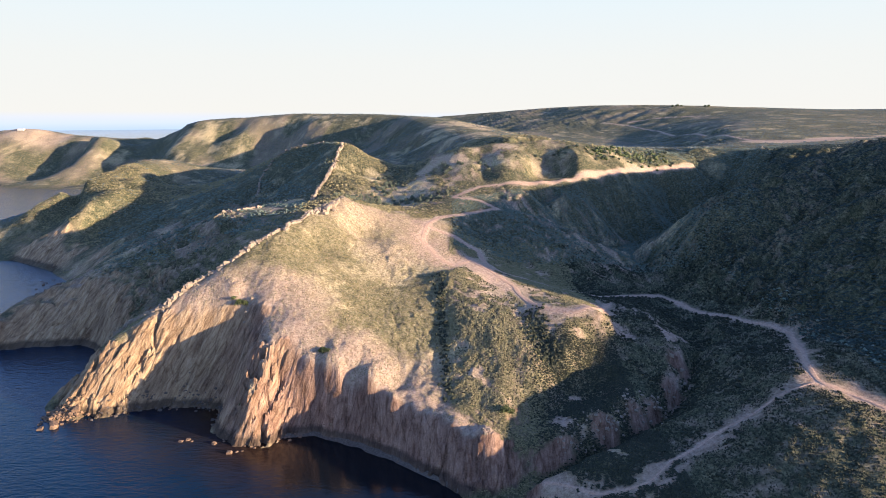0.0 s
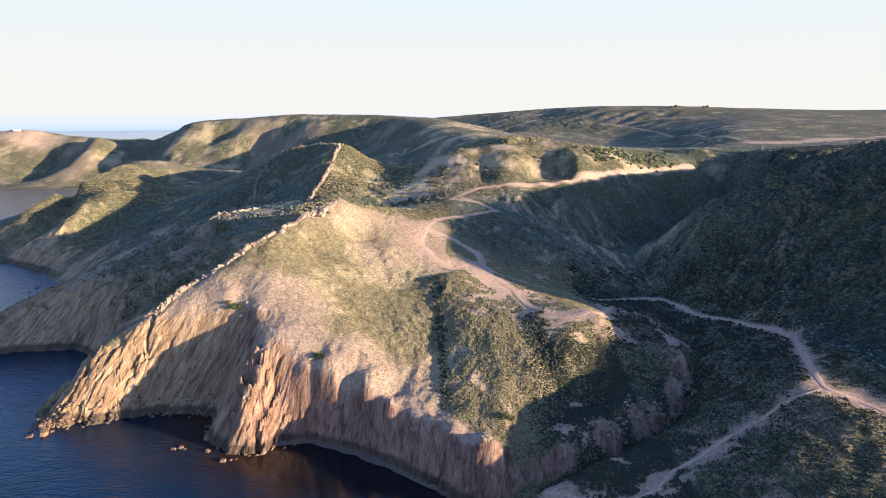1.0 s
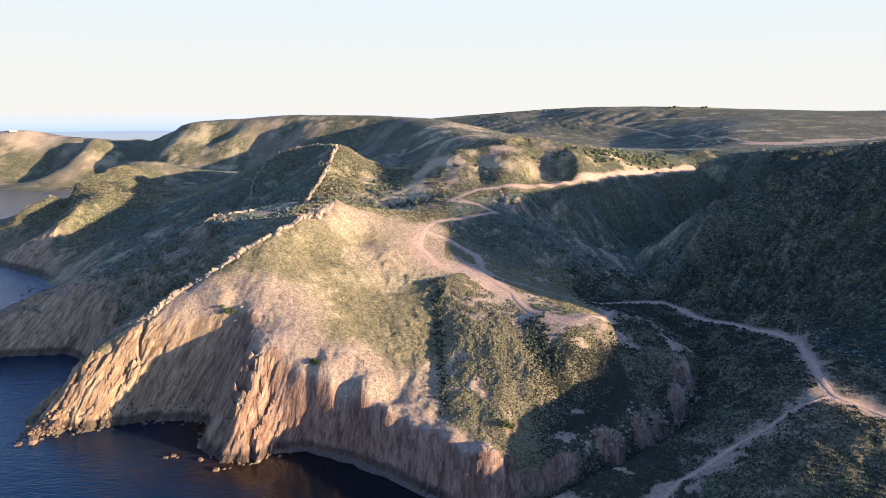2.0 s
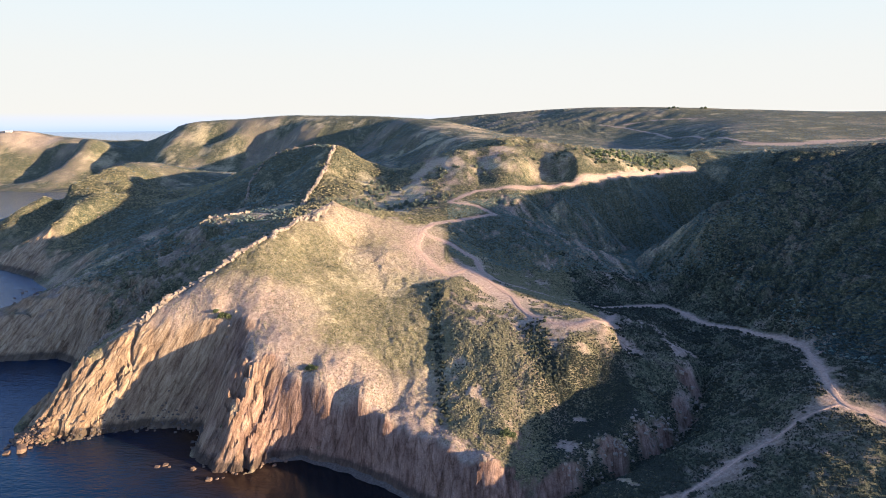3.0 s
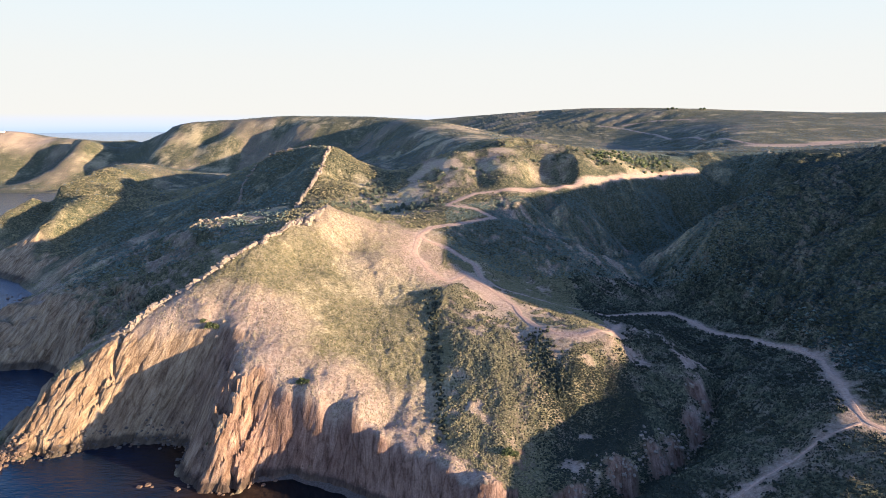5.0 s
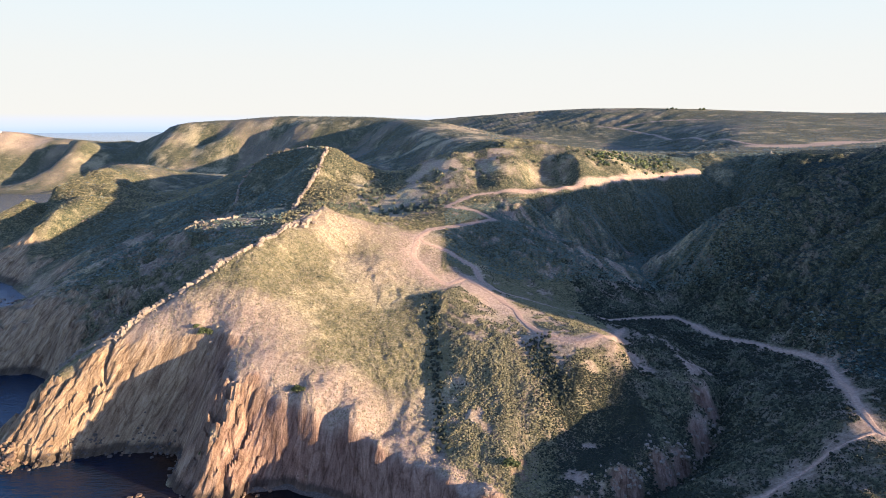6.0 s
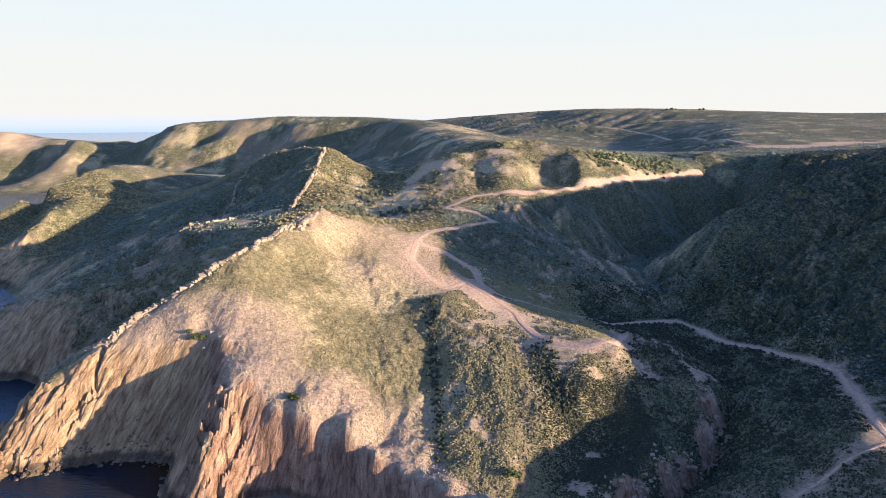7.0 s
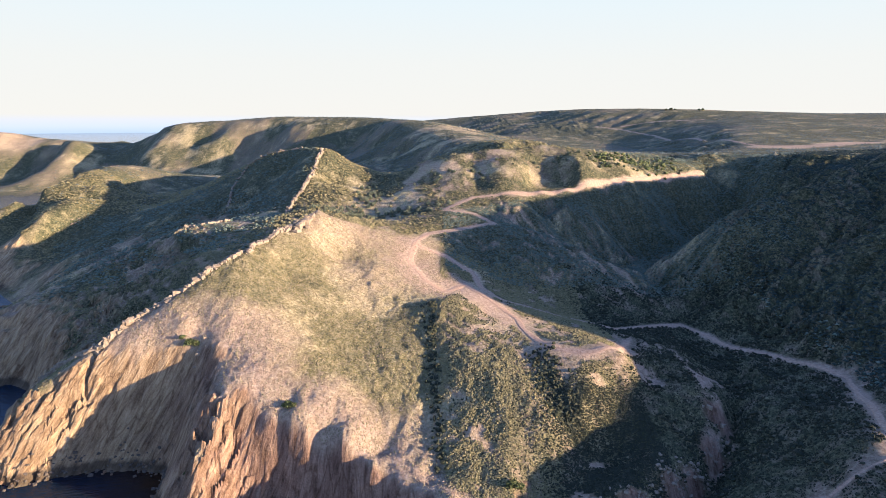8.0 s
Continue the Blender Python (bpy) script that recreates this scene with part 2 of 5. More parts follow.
MID_HOLLOW = [(26.5, 303, 40.1), (43.4, 285, 31.7), (29.8, 280, 32.9), (53.6, 268, 25.5)]
MID_FACE = [(6.3, 395, 63.8), (17, 400, 69.2), (-3, 405, 65.2), (-9, 418, 68.2), (48, 389, 65), (51, 399, 69.8), (54.5, 408, 73.5), (47, 369, 57), (55, 366, 50), (66, 371, 51), (77, 376, 53), (101.6, 415, 70.5), (71.3, 368, 54.2), (106.6, 388, 49.9), (149.7, 422, 49.3), (49.7, 355, 54.2), (79.9, 360, 43.7), (103.7, 374, 34.7), (-27, 360, 48.5), (-14, 368, 52), (-42, 366, 48.5), (-31, 400, 55.5), (-30.6, 420, 58.5), (-24.7, 450, 64), (-17, 395, 59.5), (-8, 380, 57), (-17, 412, 63)]
SECOND_FACE = [(-61.1, 418, 61), (-53, 398, 58.6), (-59.4, 360, 54.5), (-98.2, 416, 53.8), (-104.3, 395, 47.2), (-92.7, 450, 66), (-101.6, 450, 62)]
NORTH_SLOPE = [(-118.7, 341, 48), (-106.5, 305, 41.1), (-89.9, 288, 47.1), (-129.3, 312, 34), (-160, 374, 30.6), (-144.1, 294, 29.5), (-117.2, 262, 28.5), (-125.2, 247, 23)]
THIRD_SLOPE = [(-321.3, 465, 10.7), (-313.1, 480, 29.4), (-243, 550, 38.9), (-246.9, 492, 36.5), (-247.6, 518, 40.1), (-244.4, 464, 29.6), (-253.6, 452, 20.3), (-247.8, 415, 12.2), (-287, 435, 12), (-190.5, 370, 21.7), (-201.8, 425, 25.8), (-207.8, 510, 34.2), (-203.9, 595, 39.2), (-245.9, 720, 39.3)]
FAR_SLOPE = [(-508, 980, 24), (-505, 1010, 40), (-690, 1050, 48), (-705, 1020, 32), (-665, 1045, 42), (-725, 1010, 22), (-441, 900, 14), (-440, 985, 40), (-420, 935, 26), (-398, 885, 14), (-357.8, 940, 60.4), (-300.1, 880, 29.7), (-334.8, 915, 47.1), (-317.8, 930, 62.4), (-290.8, 935, 71.9), (-322, 952, 60), (-265, 870, 27), (-239, 890, 36), (-222, 905, 48), (-250, 930, 58), (-142, 880, 76), (-118, 850, 62), (-158, 800, 36), (-171, 680, 36), (-119, 735, 46), (-72, 660, 48), (-66, 560, 48), (-23, 590, 56), (-42, 560, 50), (-2.1, 600, 62), (-59, 800, 66), (-100, 850, 62), (-30, 700, 60)]
PLATEAU = [(200, 750, 62), (280, 880, 60), (300, 1050, 64), (230, 1000, 60), (350, 960, 68), (150, 850, 62), (240, 1180, 70), (340, 1180, 80), (255, 650, 66), (320, 780, 66), (178.2, 640, 68), (110, 720, 70), (66, 1000, 66), (120, 1300, 62), (60, 1350, 58), (-20, 1300, 56), (391.1, 768, 82.2), (409.6, 650, 77.6), (468.7, 680, 79.5), (617.8, 900, 90.8), (277.4, 610, 74.2), (328.9, 560, 74.9), (560, 1100, 103)]
RIM = [(-140, 150, -14), (-60, 150, -12), (-20, 130, -10), (10, 120, -6), (-250, 240, -15), (-260, 330, -12), (-400, 440, -15), (-480, 700, -18), (-800, 800, -18), (-1200, 1000, -10), (-80, 60, -14), (20, 60, -8), (60, 90, 8), (40, 0, -12), (-100, -100, -20), (-560, 1300, -10), (-300, 1300, 10), (0, 1500, 60), (600, 1800, 90), (1500, 1500, 95), (1000, 700, 105), (500, 350, 95), (600, 0, 60), (200, -300, 20), (1400, 300, 90), (-700, 500, -20), (-350, 160, -20), (-900, 1250, -8)]
LINES = [HEADLAND_CREST, CREST_BACK, HEADLAND_SHOULDER, GULLY, SPUR_HOLLOW, SPUR, TRACK_BENCH, CLIFF_TOP, SHORE, CREEK, CREEK_BANK, NEAR_BANK, SECOND_WALL, SECOND_CREST, SECOND_BACK, MID_CREST, MID_BACK, MID_GULLY, MID_GULLY_EAST, MID_RIB, MID_GULLY_WEST, MID_RIB_WEST, MID_BENCH, MID_SPUR, SIDE_VALLEY, RIGHT_CREST, RIGHT_SPUR, RIGHT_HOLLOW, EAST_CREST, NORTH_EDGE, NORTH_SHORE, BAY_SHORE, THIRD_CREST, INNER_RIDGE, NOTCH, FAR_SHORE, FAR_NORTH_CREST, FAR_CREST, HILL_RIDGE, FAR_CREST_EDGE, FAR_SPUR_WEST, FAR_SPUR_EAST, PLATEAU_EDGE, PLATEAU_SPUR_WEST, PLATEAU_SPUR_EAST, SKYLINE]
HEIGHTS = HEADLAND_FACE + SPUR_FACE + HEAP + SEABED + RIB + FOREGROUND + RIGHT_HILL + EAST_SLOPE + EAST_VALLEY + MID_HOLLOW + MID_FACE + SECOND_FACE + NORTH_SLOPE + THIRD_SLOPE + FAR_VALLEY + FAR_SLOPE + PLATEAU + RIM


# ---- tracks ----
EAST_TRACK = [(112.2, 148), (107.4, 156), (101.5, 160), (104.7, 172), (120.4, 208), (113.5, 222), (101.1, 243), (94.3, 267)]
VALLEY_TRACK = [(94.3, 267), (84.1, 262), (63.6, 248), (52.4, 262), (36.5, 262), (25.5, 262), (18.5, 272)]
HEADLAND_TRACK = [(18.5, 272), (16.7, 286), (4.3, 296), (-5.1, 298), (-7.4, 303), (-2.6, 316), (13.5, 325), (28.6, 331), (20.4, 344), (5.1, 352), (22, 373), (45.8, 377), (74, 384), (93.4, 394), (115.3, 410), (138.3, 425), (175.1, 444)]
LOOKOUT_TRACK = [(-7.4, 303), (-9.3, 285), (-2.2, 268), (5.1, 262), (12.2, 272), (20.4, 258), (28.4, 240), (28.6, 230), (34.2, 215), (44.3, 210), (53.5, 212), (62.2, 230)]
SHORE_PATH = [(100.5, 160), (84.6, 155), (74, 151), (65.4, 147), (56.6, 142), (49.3, 136), (36.5, 138), (25.5, 146)]
WASHES = [([(56, 226), (60, 219), (62, 212), (63, 207)], 4.5), ([(62, 234), (72, 230), (79, 222), (84, 213)], 5.0), ([(79, 214), (77, 203), (79, 196), (76, 189), (71, 184)], 5.0), ([(31, 181), (42, 182)], 3.0), ([(33, 169), (37, 163)], 3.2)]
FAR_TRACK = [(306, 1228), (339, 1177), (352, 1048), (340, 858), (297, 650), (296, 604)]
TERRACE_ROAD = [(296, 604), (316, 590), (340, 590), (380, 612), (420, 622), (480, 650)]
FAR_BRANCH = [(345, 1201), (391, 1199), (434, 1174), (473, 1147)]
TRACKS = [(EAST_TRACK[:5], 2.4), (EAST_TRACK[4:], 1.9), (VALLEY_TRACK, 2.1), (HEADLAND_TRACK, 2.8), (LOOKOUT_TRACK, 3.6), (SHORE_PATH, 1.1), (FAR_TRACK, 4.0), (FAR_BRANCH, 4.5), (TERRACE_ROAD, 8.0)]


class Land:
    """The height of the land: a smooth sheet over the crests and shores, then relief."""

    def __init__(self, lines, heights, soft=1.8):
        marks = []
        for line in lines:
            for p, q in zip(line[:-1], line[1:]):
                p, q = np.array(p, float), np.array(q, float)
                n = max(1, round(np.hypot(*(q - p)[:2]) / max(7.0, 0.035 * min(p[1], q[1]))))
                marks += [p + (q - p) * t / n for t in range(n)] + ([q] if tuple(q) == tuple(line[-1]) else [])
        kept = []
        for mark in marks + [np.array(h, float) for h in heights]:
            if not kept or np.min(np.hypot(*(np.array(kept)[:, :2] - mark[:2]).T)) > 3.0:
                kept.append(mark)
        self.at = np.array(kept)
        n = len(kept)
        m = np.zeros((n + 1, n + 1))
        gap = self.at[:, None, :2] - self.at[None, :, :2]
        m[:n, :n] = np.sqrt((gap ** 2).sum(2) + soft ** 2)
        m[:n, n] = m[n, :n] = 1
        self.soft, self.weight = soft, np.linalg.solve(m, np.r_[self.at[:, 2], 0])

    def base(self, x, y):
        out = np.full(x.shape, self.weight[-1])
        for (px, py, _), w in zip(self.at, self.weight):
            out += w * np.sqrt((x - px) ** 2 + (y - py) ** 2 + self.soft ** 2)
        return out


def spaced(*runs):
    """Grid lines from runs of (from, to, first step, last step)."""
    out = []
    for lo, hi, s0, s1 in runs:
        n = max(1, round(2 * (hi - lo) / (s0 + s1)))
        t = np.arange(n) / n
        out.append(lo + (hi - lo) * (s0 * t + (s1 - s0) * t * t / 2) / ((s0 + s1) / 2))
    return np.concatenate(out + [[runs[-1][1]]])


GX = spaced((-1800, -820, 60, 8), (-820, -420, 8, 3.5), (-420, -150, 3.5, 1.0), (-150, -130, 1.0, 0.58), (-130, 30, 0.58, 0.58), (30, 130, 0.7, 1.0), (130, 300, 1.2, 2.2), (300, 620, 2.5, 7), (620, 2600, 7, 90))
GY = spaced((-300, 110, 30, 2.0), (110, 145, 1.4, 0.6), (145, 226, 0.58, 0.58), (226, 310, 0.7, 1.1), (310, 480, 1.0, 1.6), (480, 700, 1.8, 3.2), (700, 1150, 3.5, 6), (1150, 1750, 7, 14), (1750, 4800, 15, 150))
X, Y = np.meshgrid(GX, GY)
land = Land(LINES, HEIGHTS)
Z = land.base(X, Y)
beyond = smooth(1700, 2600, Y)
Z = Z * (1 - beyond) + (60 * smooth(-500, 500, X) - 10) * beyond
near_land = 1 - smooth(300, 420, Y)
# rolling relief, and rills that run straight down the slopes
track_gap, track_way = np.full(Z.shape, 1e9), np.full(Z.shape, 1e9)
for line, width in TRACKS:
    gap = far_from(line, X, Y)
    track_gap, track_way = np.minimum(track_gap, gap / width), np.minimum(track_way, gap)
off_track = smooth(3, 16, track_way)
on_land = smooth(1, 12, Z) * (0.15 + 0.85 * smooth(3, 14, track_way))
Z += on_land * (fbm(X / 38, Y / 38, 3) - 0.5) * 1.6
Z += on_land * (fbm(X / 9, Y / 9, 5, 4) - 0.5) * 0.9
dy, dx = np.gradient(Z, GY, GX)
inland = smooth(78, 112, X) * smooth(185, 225, Y) + smooth(5, 20, X) * (1 - smooth(100, 125, X)) * smooth(275, 300, Y) * 0.45
above_bench = smooth(-6, 8, Y - 349 - 0.54 * X) * (1 - smooth(470, 500, Y)) * smooth(-60, -20, X)
inland = inland * (1 - 0.85 * above_bench)
seaward = smooth(-4, 14, far_from(HEADLAND_CREST, X, Y) - far_from(CREST_BACK, X, Y)) * (1 - smooth(-125, -85, X)) * smooth(215, 240, Y) * (1 - smooth(420, 470, Y))
wild = np.clip(np.maximum(np.maximum(inland, 0.6 * seaward), 0.12 * smooth(470, 560, Y)), 0, 1) * off_track * smooth(4, 20, Z)
rill_lines = np.zeros_like(Z)
mesh_step = np.maximum(np.gradient(GX)[None, :], np.gradient(GY)[:, None])
for wave, depth, seed in ((46, 3.6, 201), (21, 1.9, 202), (9, 0.8, 203), (4.2, 0.35, 204)):
    steep = smooth(0.08, 0.45, np.hypot(dx, dy))
    line = runnels(X, Y, dx, dy, wave, seed) * smooth(2.2, 4.5, wave / mesh_step)
    rill_lines += line * {46: 0.3, 21: 0.4, 9: 0.5, 4.2: 0.4}[wave]
    Z += wild * steep * line * depth
    Z += 0.35 * (1 - 0.8 * (1 - smooth(-40, -25, X)) * (1 - smooth(225, 245, Y))) * near_land * smooth(3, 10, Z) * (1 - wild) * off_track * steep * line * min(depth, 0.6)
    dy, dx = np.gradient(Z, GY, GX)
Z += on_land * near_land * (fbm(X / 2.4, Y / 2.4, 7, 3) - 0.5) * 0.7
gz = np.gradient(Z, GY, GX)
slope = np.hypot(gz[0], gz[1])
coast = np.minimum(far_from(SHORE, X, Y), np.minimum(far_from(NORTH_SHORE, X, Y), far_from(BAY_SHORE, X, Y)))
coast = np.minimum(coast, far_from(CREEK[:10], X, Y) * 3.6)
coastal = 1 - smooth(22, 34, coast)
rock = smooth(0.7, 1.05, slope + 0.3 * smooth(130, 160, -X)) * smooth(-3, 1, Z) * coastal
# the cliffs end at their upper edge, with loose scree above
edge = np.interp(X, [p[0] for p in CLIFF_TOP], [p[1] for p in CLIFF_TOP])
above_edge = smooth(-0.5, 2.5, Y - edge + 5 * (fbm(X / 5, Y / 5, 93, 3) - 0.5)) * smooth(-104, -94, X) * (1 - smooth(12, 18, X)) * smooth(10, 14, Z)
rock *= 1 - above_edge
# buttresses and clefts that lean down the cliffs
lean = X - (0.5 - 0.45 * smooth(-75, -20, X)) * Z + 0.10 * Y
calm = (1 - 0.6 * smooth(130, 150, -X)) * (1 - 0.6 * smooth(-98, -90, X) * (1 - smooth(-70, -62, X)) * (1 - smooth(24, 30, Z)))
bend = 1.3 * fbm(X / 22, Y / 22 + Z / 40, 22, 3)
cleft = np.zeros_like(Z)
for wave, deep, thin, seed in ((10.5, 5.0, 0.12, 24), (5.2, 2.2, 0.15, 25), (2.3, 1.3, 0.2, 26)):
    course = lean / wave + 1.6 * fbm(X / 30, Y / 30 + Z / 60, seed + 40, 2) + 0.8 * fbm(X / 7, Y / 7 + Z / 9, seed + 50, 3)
    cleft -= deep * np.exp(-((course % 1.0 - 0.5) / thin) ** 2) * smooth(0.15, 0.75, vnoise(np.floor(course) * 3.7, Z / wave, seed + 9))
slab = fbm(lean / 12 + bend, Y / 60 + Z / 45, 31, 3) - 0.5
crumb = fbm(X / 1.9, Y / 1.9 + Z / 3, 41, 3) - 0.5
brow = 0.15 + 0.85 * smooth(1.0, 7, far_from(CLIFF_TOP, X, Y))
Z += rock * brow * (1 - 0.25 * smooth(-52, -42, X)) * (1 - 0.7 * smooth(14, 30, X)) * (calm * (cleft + 0.9) + 4.0 * slab * calm + 1.9 * crumb)
# the creek has cut a narrow trench
trench = far_from(CREEK[1:10], X, Y)
Z -= 1.8 * np.exp(-(trench / (1.4 + 1.2 * fbm(X / 8, Y / 8, 91, 2))) ** 2) * smooth(2, 6, Z)
# tracks cut a level bench
bare = np.zeros_like(Z)
for line, width in TRACKS:
    gap = far_from(line, X, Y)
    bare = np.maximum(bare, 1 - smooth(0.3, 1.15, gap / min(width, 2.2) + 0.9 * (fbm(X / 6, Y / 6, 51, 3) - 0.5)))


def height(x, y):
    """The height of the finished land at places x, y (arrays)."""
    x, y = np.asarray(x, float), np.asarray(y, float)
    i = np.clip(np.searchsorted(GX, x) - 1, 0, len(GX) - 2)
    j = np.clip(np.searchsorted(GY, y) - 1, 0, len(GY) - 2)
    u, v = (x - GX[i]) / (GX[i + 1] - GX[i]), (y - GY[j]) / (GY[j + 1] - GY[j])
    return (Z[j, i] * (1 - u) + Z[j, i + 1] * u) * (1 - v) + (Z[j + 1, i] * (1 - u) + Z[j + 1, i + 1] * u) * v


def sample(field, x, y):
    i = np.clip(np.searchsorted(GX, x) - 1, 0, len(GX) - 2)
    j = np.clip(np.searchsorted(GY, y) - 1, 0, len(GY) - 2)
    return field[j, i]


# ---- ground cover: bare soil, rock, and how dense the scrub is ----
cliff_gap = far_from(CLIFF_TOP, X, Y)
lee = smooth(-4, 2, far_from(HEADLAND_CREST, X, Y) - far_from(CREST_BACK, X, Y))
headland = (1 - smooth(0, 6, X)) * (1 - smooth(300, 320, Y)) * smooth(150, 160, Y) * (1 - lee)
patch = fbm(X / 22, Y / 22, 61, 4)
patch2 = fbm(X / 7, Y / 7, 71, 3)
scree = headland * (1 - smooth(6, 22, cliff_gap + 18 * (patch - 0.5))) * 0.8
crown = (1 - smooth(8, 48, np.hypot((X + 20) * 0.7, Y - 298) + 50 * (patch - 0.5))) * headland * 0.5
streak = smooth(0.60, 0.80, ridged((X + 0.9 * Y) / 7, (Y - 0.6 * X) / 40, 66, 5) * 0.75 + 0.6 * (fbm(X / 3.5, Y / 3.5, 67, 3) - 0.5) + 0.08) * (1 - headland) * (1 - smooth(330, 420, Y))
streak *= 1 - 0.75 * smooth(54, 66, X) * smooth(150, 170, Y) * (1 - smooth(250, 275, Y))
streak *= 1 - 0.75 * smooth(10, 22, X) * (1 - smooth(56, 66, X)) * smooth(148, 158, Y) * (1 - smooth(205, 230, Y))
bare = np.clip(np.maximum(np.maximum(bare, (0.6 - 0.2 * smooth(55, 75, X) - 0.3 * smooth(70, 120, X) * smooth(175, 215, Y)) * streak), np.maximum(scree, crown)), 0, 1)
bare = np.maximum(bare, 0.5 * (1 - smooth(15, 45, far_from(FAR_NORTH_CREST[1:4], X, Y) + 20 * (patch - 0.5))))
spur_gap = far_from(MID_SPUR[:5], X - 4, Y - 3)
bare = np.maximum(bare, 0.6 * (1 - smooth(8, 20, spur_gap + 10 * (patch - 0.5))) * smooth(0.44, 0.62, fbm((0.82 * X + 0.57 * Y) / 2.2, (0.57 * X - 0.82 * Y) / 9, 64, 4)))
cutting = far_from(MID_BENCH[:7], X, Y) + 7 * (patch2 - 0.5)
bare = np.maximum(bare, 0.42 * (1 - smooth(1.0, 3.2, cutting)))
bare = np.maximum(bare, 0.5 * seaward * (1 - smooth(380, 430, Y)) * smooth(0.5, 0.72, fbm((X + 0.6 * Y) / 9, (Y - 0.6 * X) / 42, 76, 5) + 0.06 * rill_lines + 0.1 * (1 - smooth(4, 30, Z))))
terraces = smooth(56, 70, X) * (1 - smooth(125, 140, X)) * (1 - smooth(235, 265, Y))
bare = np.maximum(bare, 0.13 * terraces * smooth(0.52, 0.68, fbm((X + 0.25 * Y) / 10, (Y - 0.25 * X) / 2.6, 79, 5)))
braid = np.minimum(far_from(SHORE_PATH, X, Y), far_from(EAST_TRACK[:5], X, Y)) + 7 * (patch2 - 0.5)
bare = np.maximum(bare, 0.7 * (1 - smooth(2, 7, braid)) * smooth(0.35, 0.6, fbm(X / 3, Y / 3, 80, 4)))
bare = np.maximum(bare, 0.5 * (1 - smooth(4, 10, np.hypot((X - 112) * 0.5, Y - 366))) * smooth(0.48, 0.6, fbm(X / 6, Y / 2.5, 85, 4)))
# pale soil washed down from the lookout towards the creek
for line, wide in WASHES:
    bare = np.maximum(bare, 0.85 * (1 - smooth(0.4, 1.0, far_from(line, X, Y) / wide + 0.8 * (patch2 - 0.5))) * smooth(0.42, 0.53, fbm(X / 2.2, Y / 4.5, 78, 4)))
bare = np.maximum(bare, (0.3 - 0.12 * smooth(90, 120, X)) * wild * (1 - smooth(380, 440, Y)) * smooth(0.35, 1.1, rill_lines + 2.4 * (fbm(X / 11, Y / 11, 75, 4) - 0.5)))
rill = (1 - smooth(50, 60, X)) * smooth(-2, 4, X) * smooth(160, 170, Y) * (1 - smooth(235, 250, Y))
bare = np.maximum(bare, 0.32 * rill * smooth(0.52, 0.72, fbm(X / 5.5 + 1.5 * fbm(X / 12, Y / 12, 72, 2), Y / 16, 68, 4)))
verge = (1 - smooth(1, 6, track_gap)) * smooth(0.42, 0.66, fbm(X / 4.5, Y / 4.5, 65, 4)) * (1 - headland) * (1 - smooth(230, 270, Y))
bare = np.maximum(bare, (0.6 - 0.25 * smooth(50, 70, X)) * verge)
apron = 1 - smooth(4, 20, np.hypot((X + 2) * 1.2, (Y - 280) * 0.7) + 16 * (patch2 - 0.5))
bare = np.maximum(bare, 0.7 * apron * headland)
lip = far_from(LOOKOUT_TRACK[:7], X + 3, Y) + 9 * (patch2 - 0.5)
bare = np.maximum(bare, 0.9 * (1 - smooth(2.5, 11, lip)))
bare = np.maximum(bare, 0.75 * (1 - smooth(1.0, 3.6, far_from(LOOKOUT_TRACK[6:], X, Y) + 5 * (patch2 - 0.5))))
bare = np.maximum(bare, 0.6 * (1 - smooth(2, 6.5, np.hypot((X - 50) * 0.7, Y - 212.5) + 6 * (patch2 - 0.5))))
flank = 1 - smooth(0.7, 1.1, np.hypot((X - 2) / 26, (Y - 398) / 26) + 0.5 * (patch - 0.5))
bare = np.maximum(bare, 0.5 * flank * smooth(0.44, 0.64, fbm((X + 0.5 * Y) / 5, (Y - 0.5 * X) / 11, 87, 4)))
saddle = 1 - smooth(0.7, 1.1, np.hypot((X + 26) / 26, (Y - 370) / 30) + 0.5 * (patch - 0.5))
bare = np.maximum(bare, 0.35 * saddle * smooth(0.46, 0.62, fbm(X / 4, Y / 4, 88, 4)))
straw_edge = 1 - smooth(4, 17, far_from(LOOKOUT_TRACK[3:8], X + 5, Y + 4) + 12 * (patch2 - 0.5))
bare = np.maximum(bare, 0.5 * straw_edge * smooth(-4, 2, X) * smooth(0.42, 0.6, fbm(X / 3, Y / 5, 86, 4)))
bare = np.maximum(bare, 0.85 * (1 - smooth(1.5, 4.5, far_from(CLIFF_TOP[9:], X, Y - 1.5) + 3 * (patch2 - 0.5))))
bare = np.maximum(bare, 0.7 * (1 - smooth(9, 20, far_from(TERRACE_ROAD, X, Y) + 8 * (patch - 0.5))))
# denser, darker cover on the right-hand hill, in place of its shade
shade_side = smooth(118, 150, X) * (1 - smooth(420, 460, Y))
# circles on sunlit slopes, given paler, drier cover to look lit
lit_zone = np.zeros_like(Z)
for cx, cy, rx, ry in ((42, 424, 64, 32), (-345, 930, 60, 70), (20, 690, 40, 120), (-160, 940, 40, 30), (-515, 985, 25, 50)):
    lit_zone = np.maximum(lit_zone, 1 - smooth(0.7, 1.15, np.hypot((X - cx) / rx, (Y - cy) / ry) + 0.5 * (patch - 0.5)))
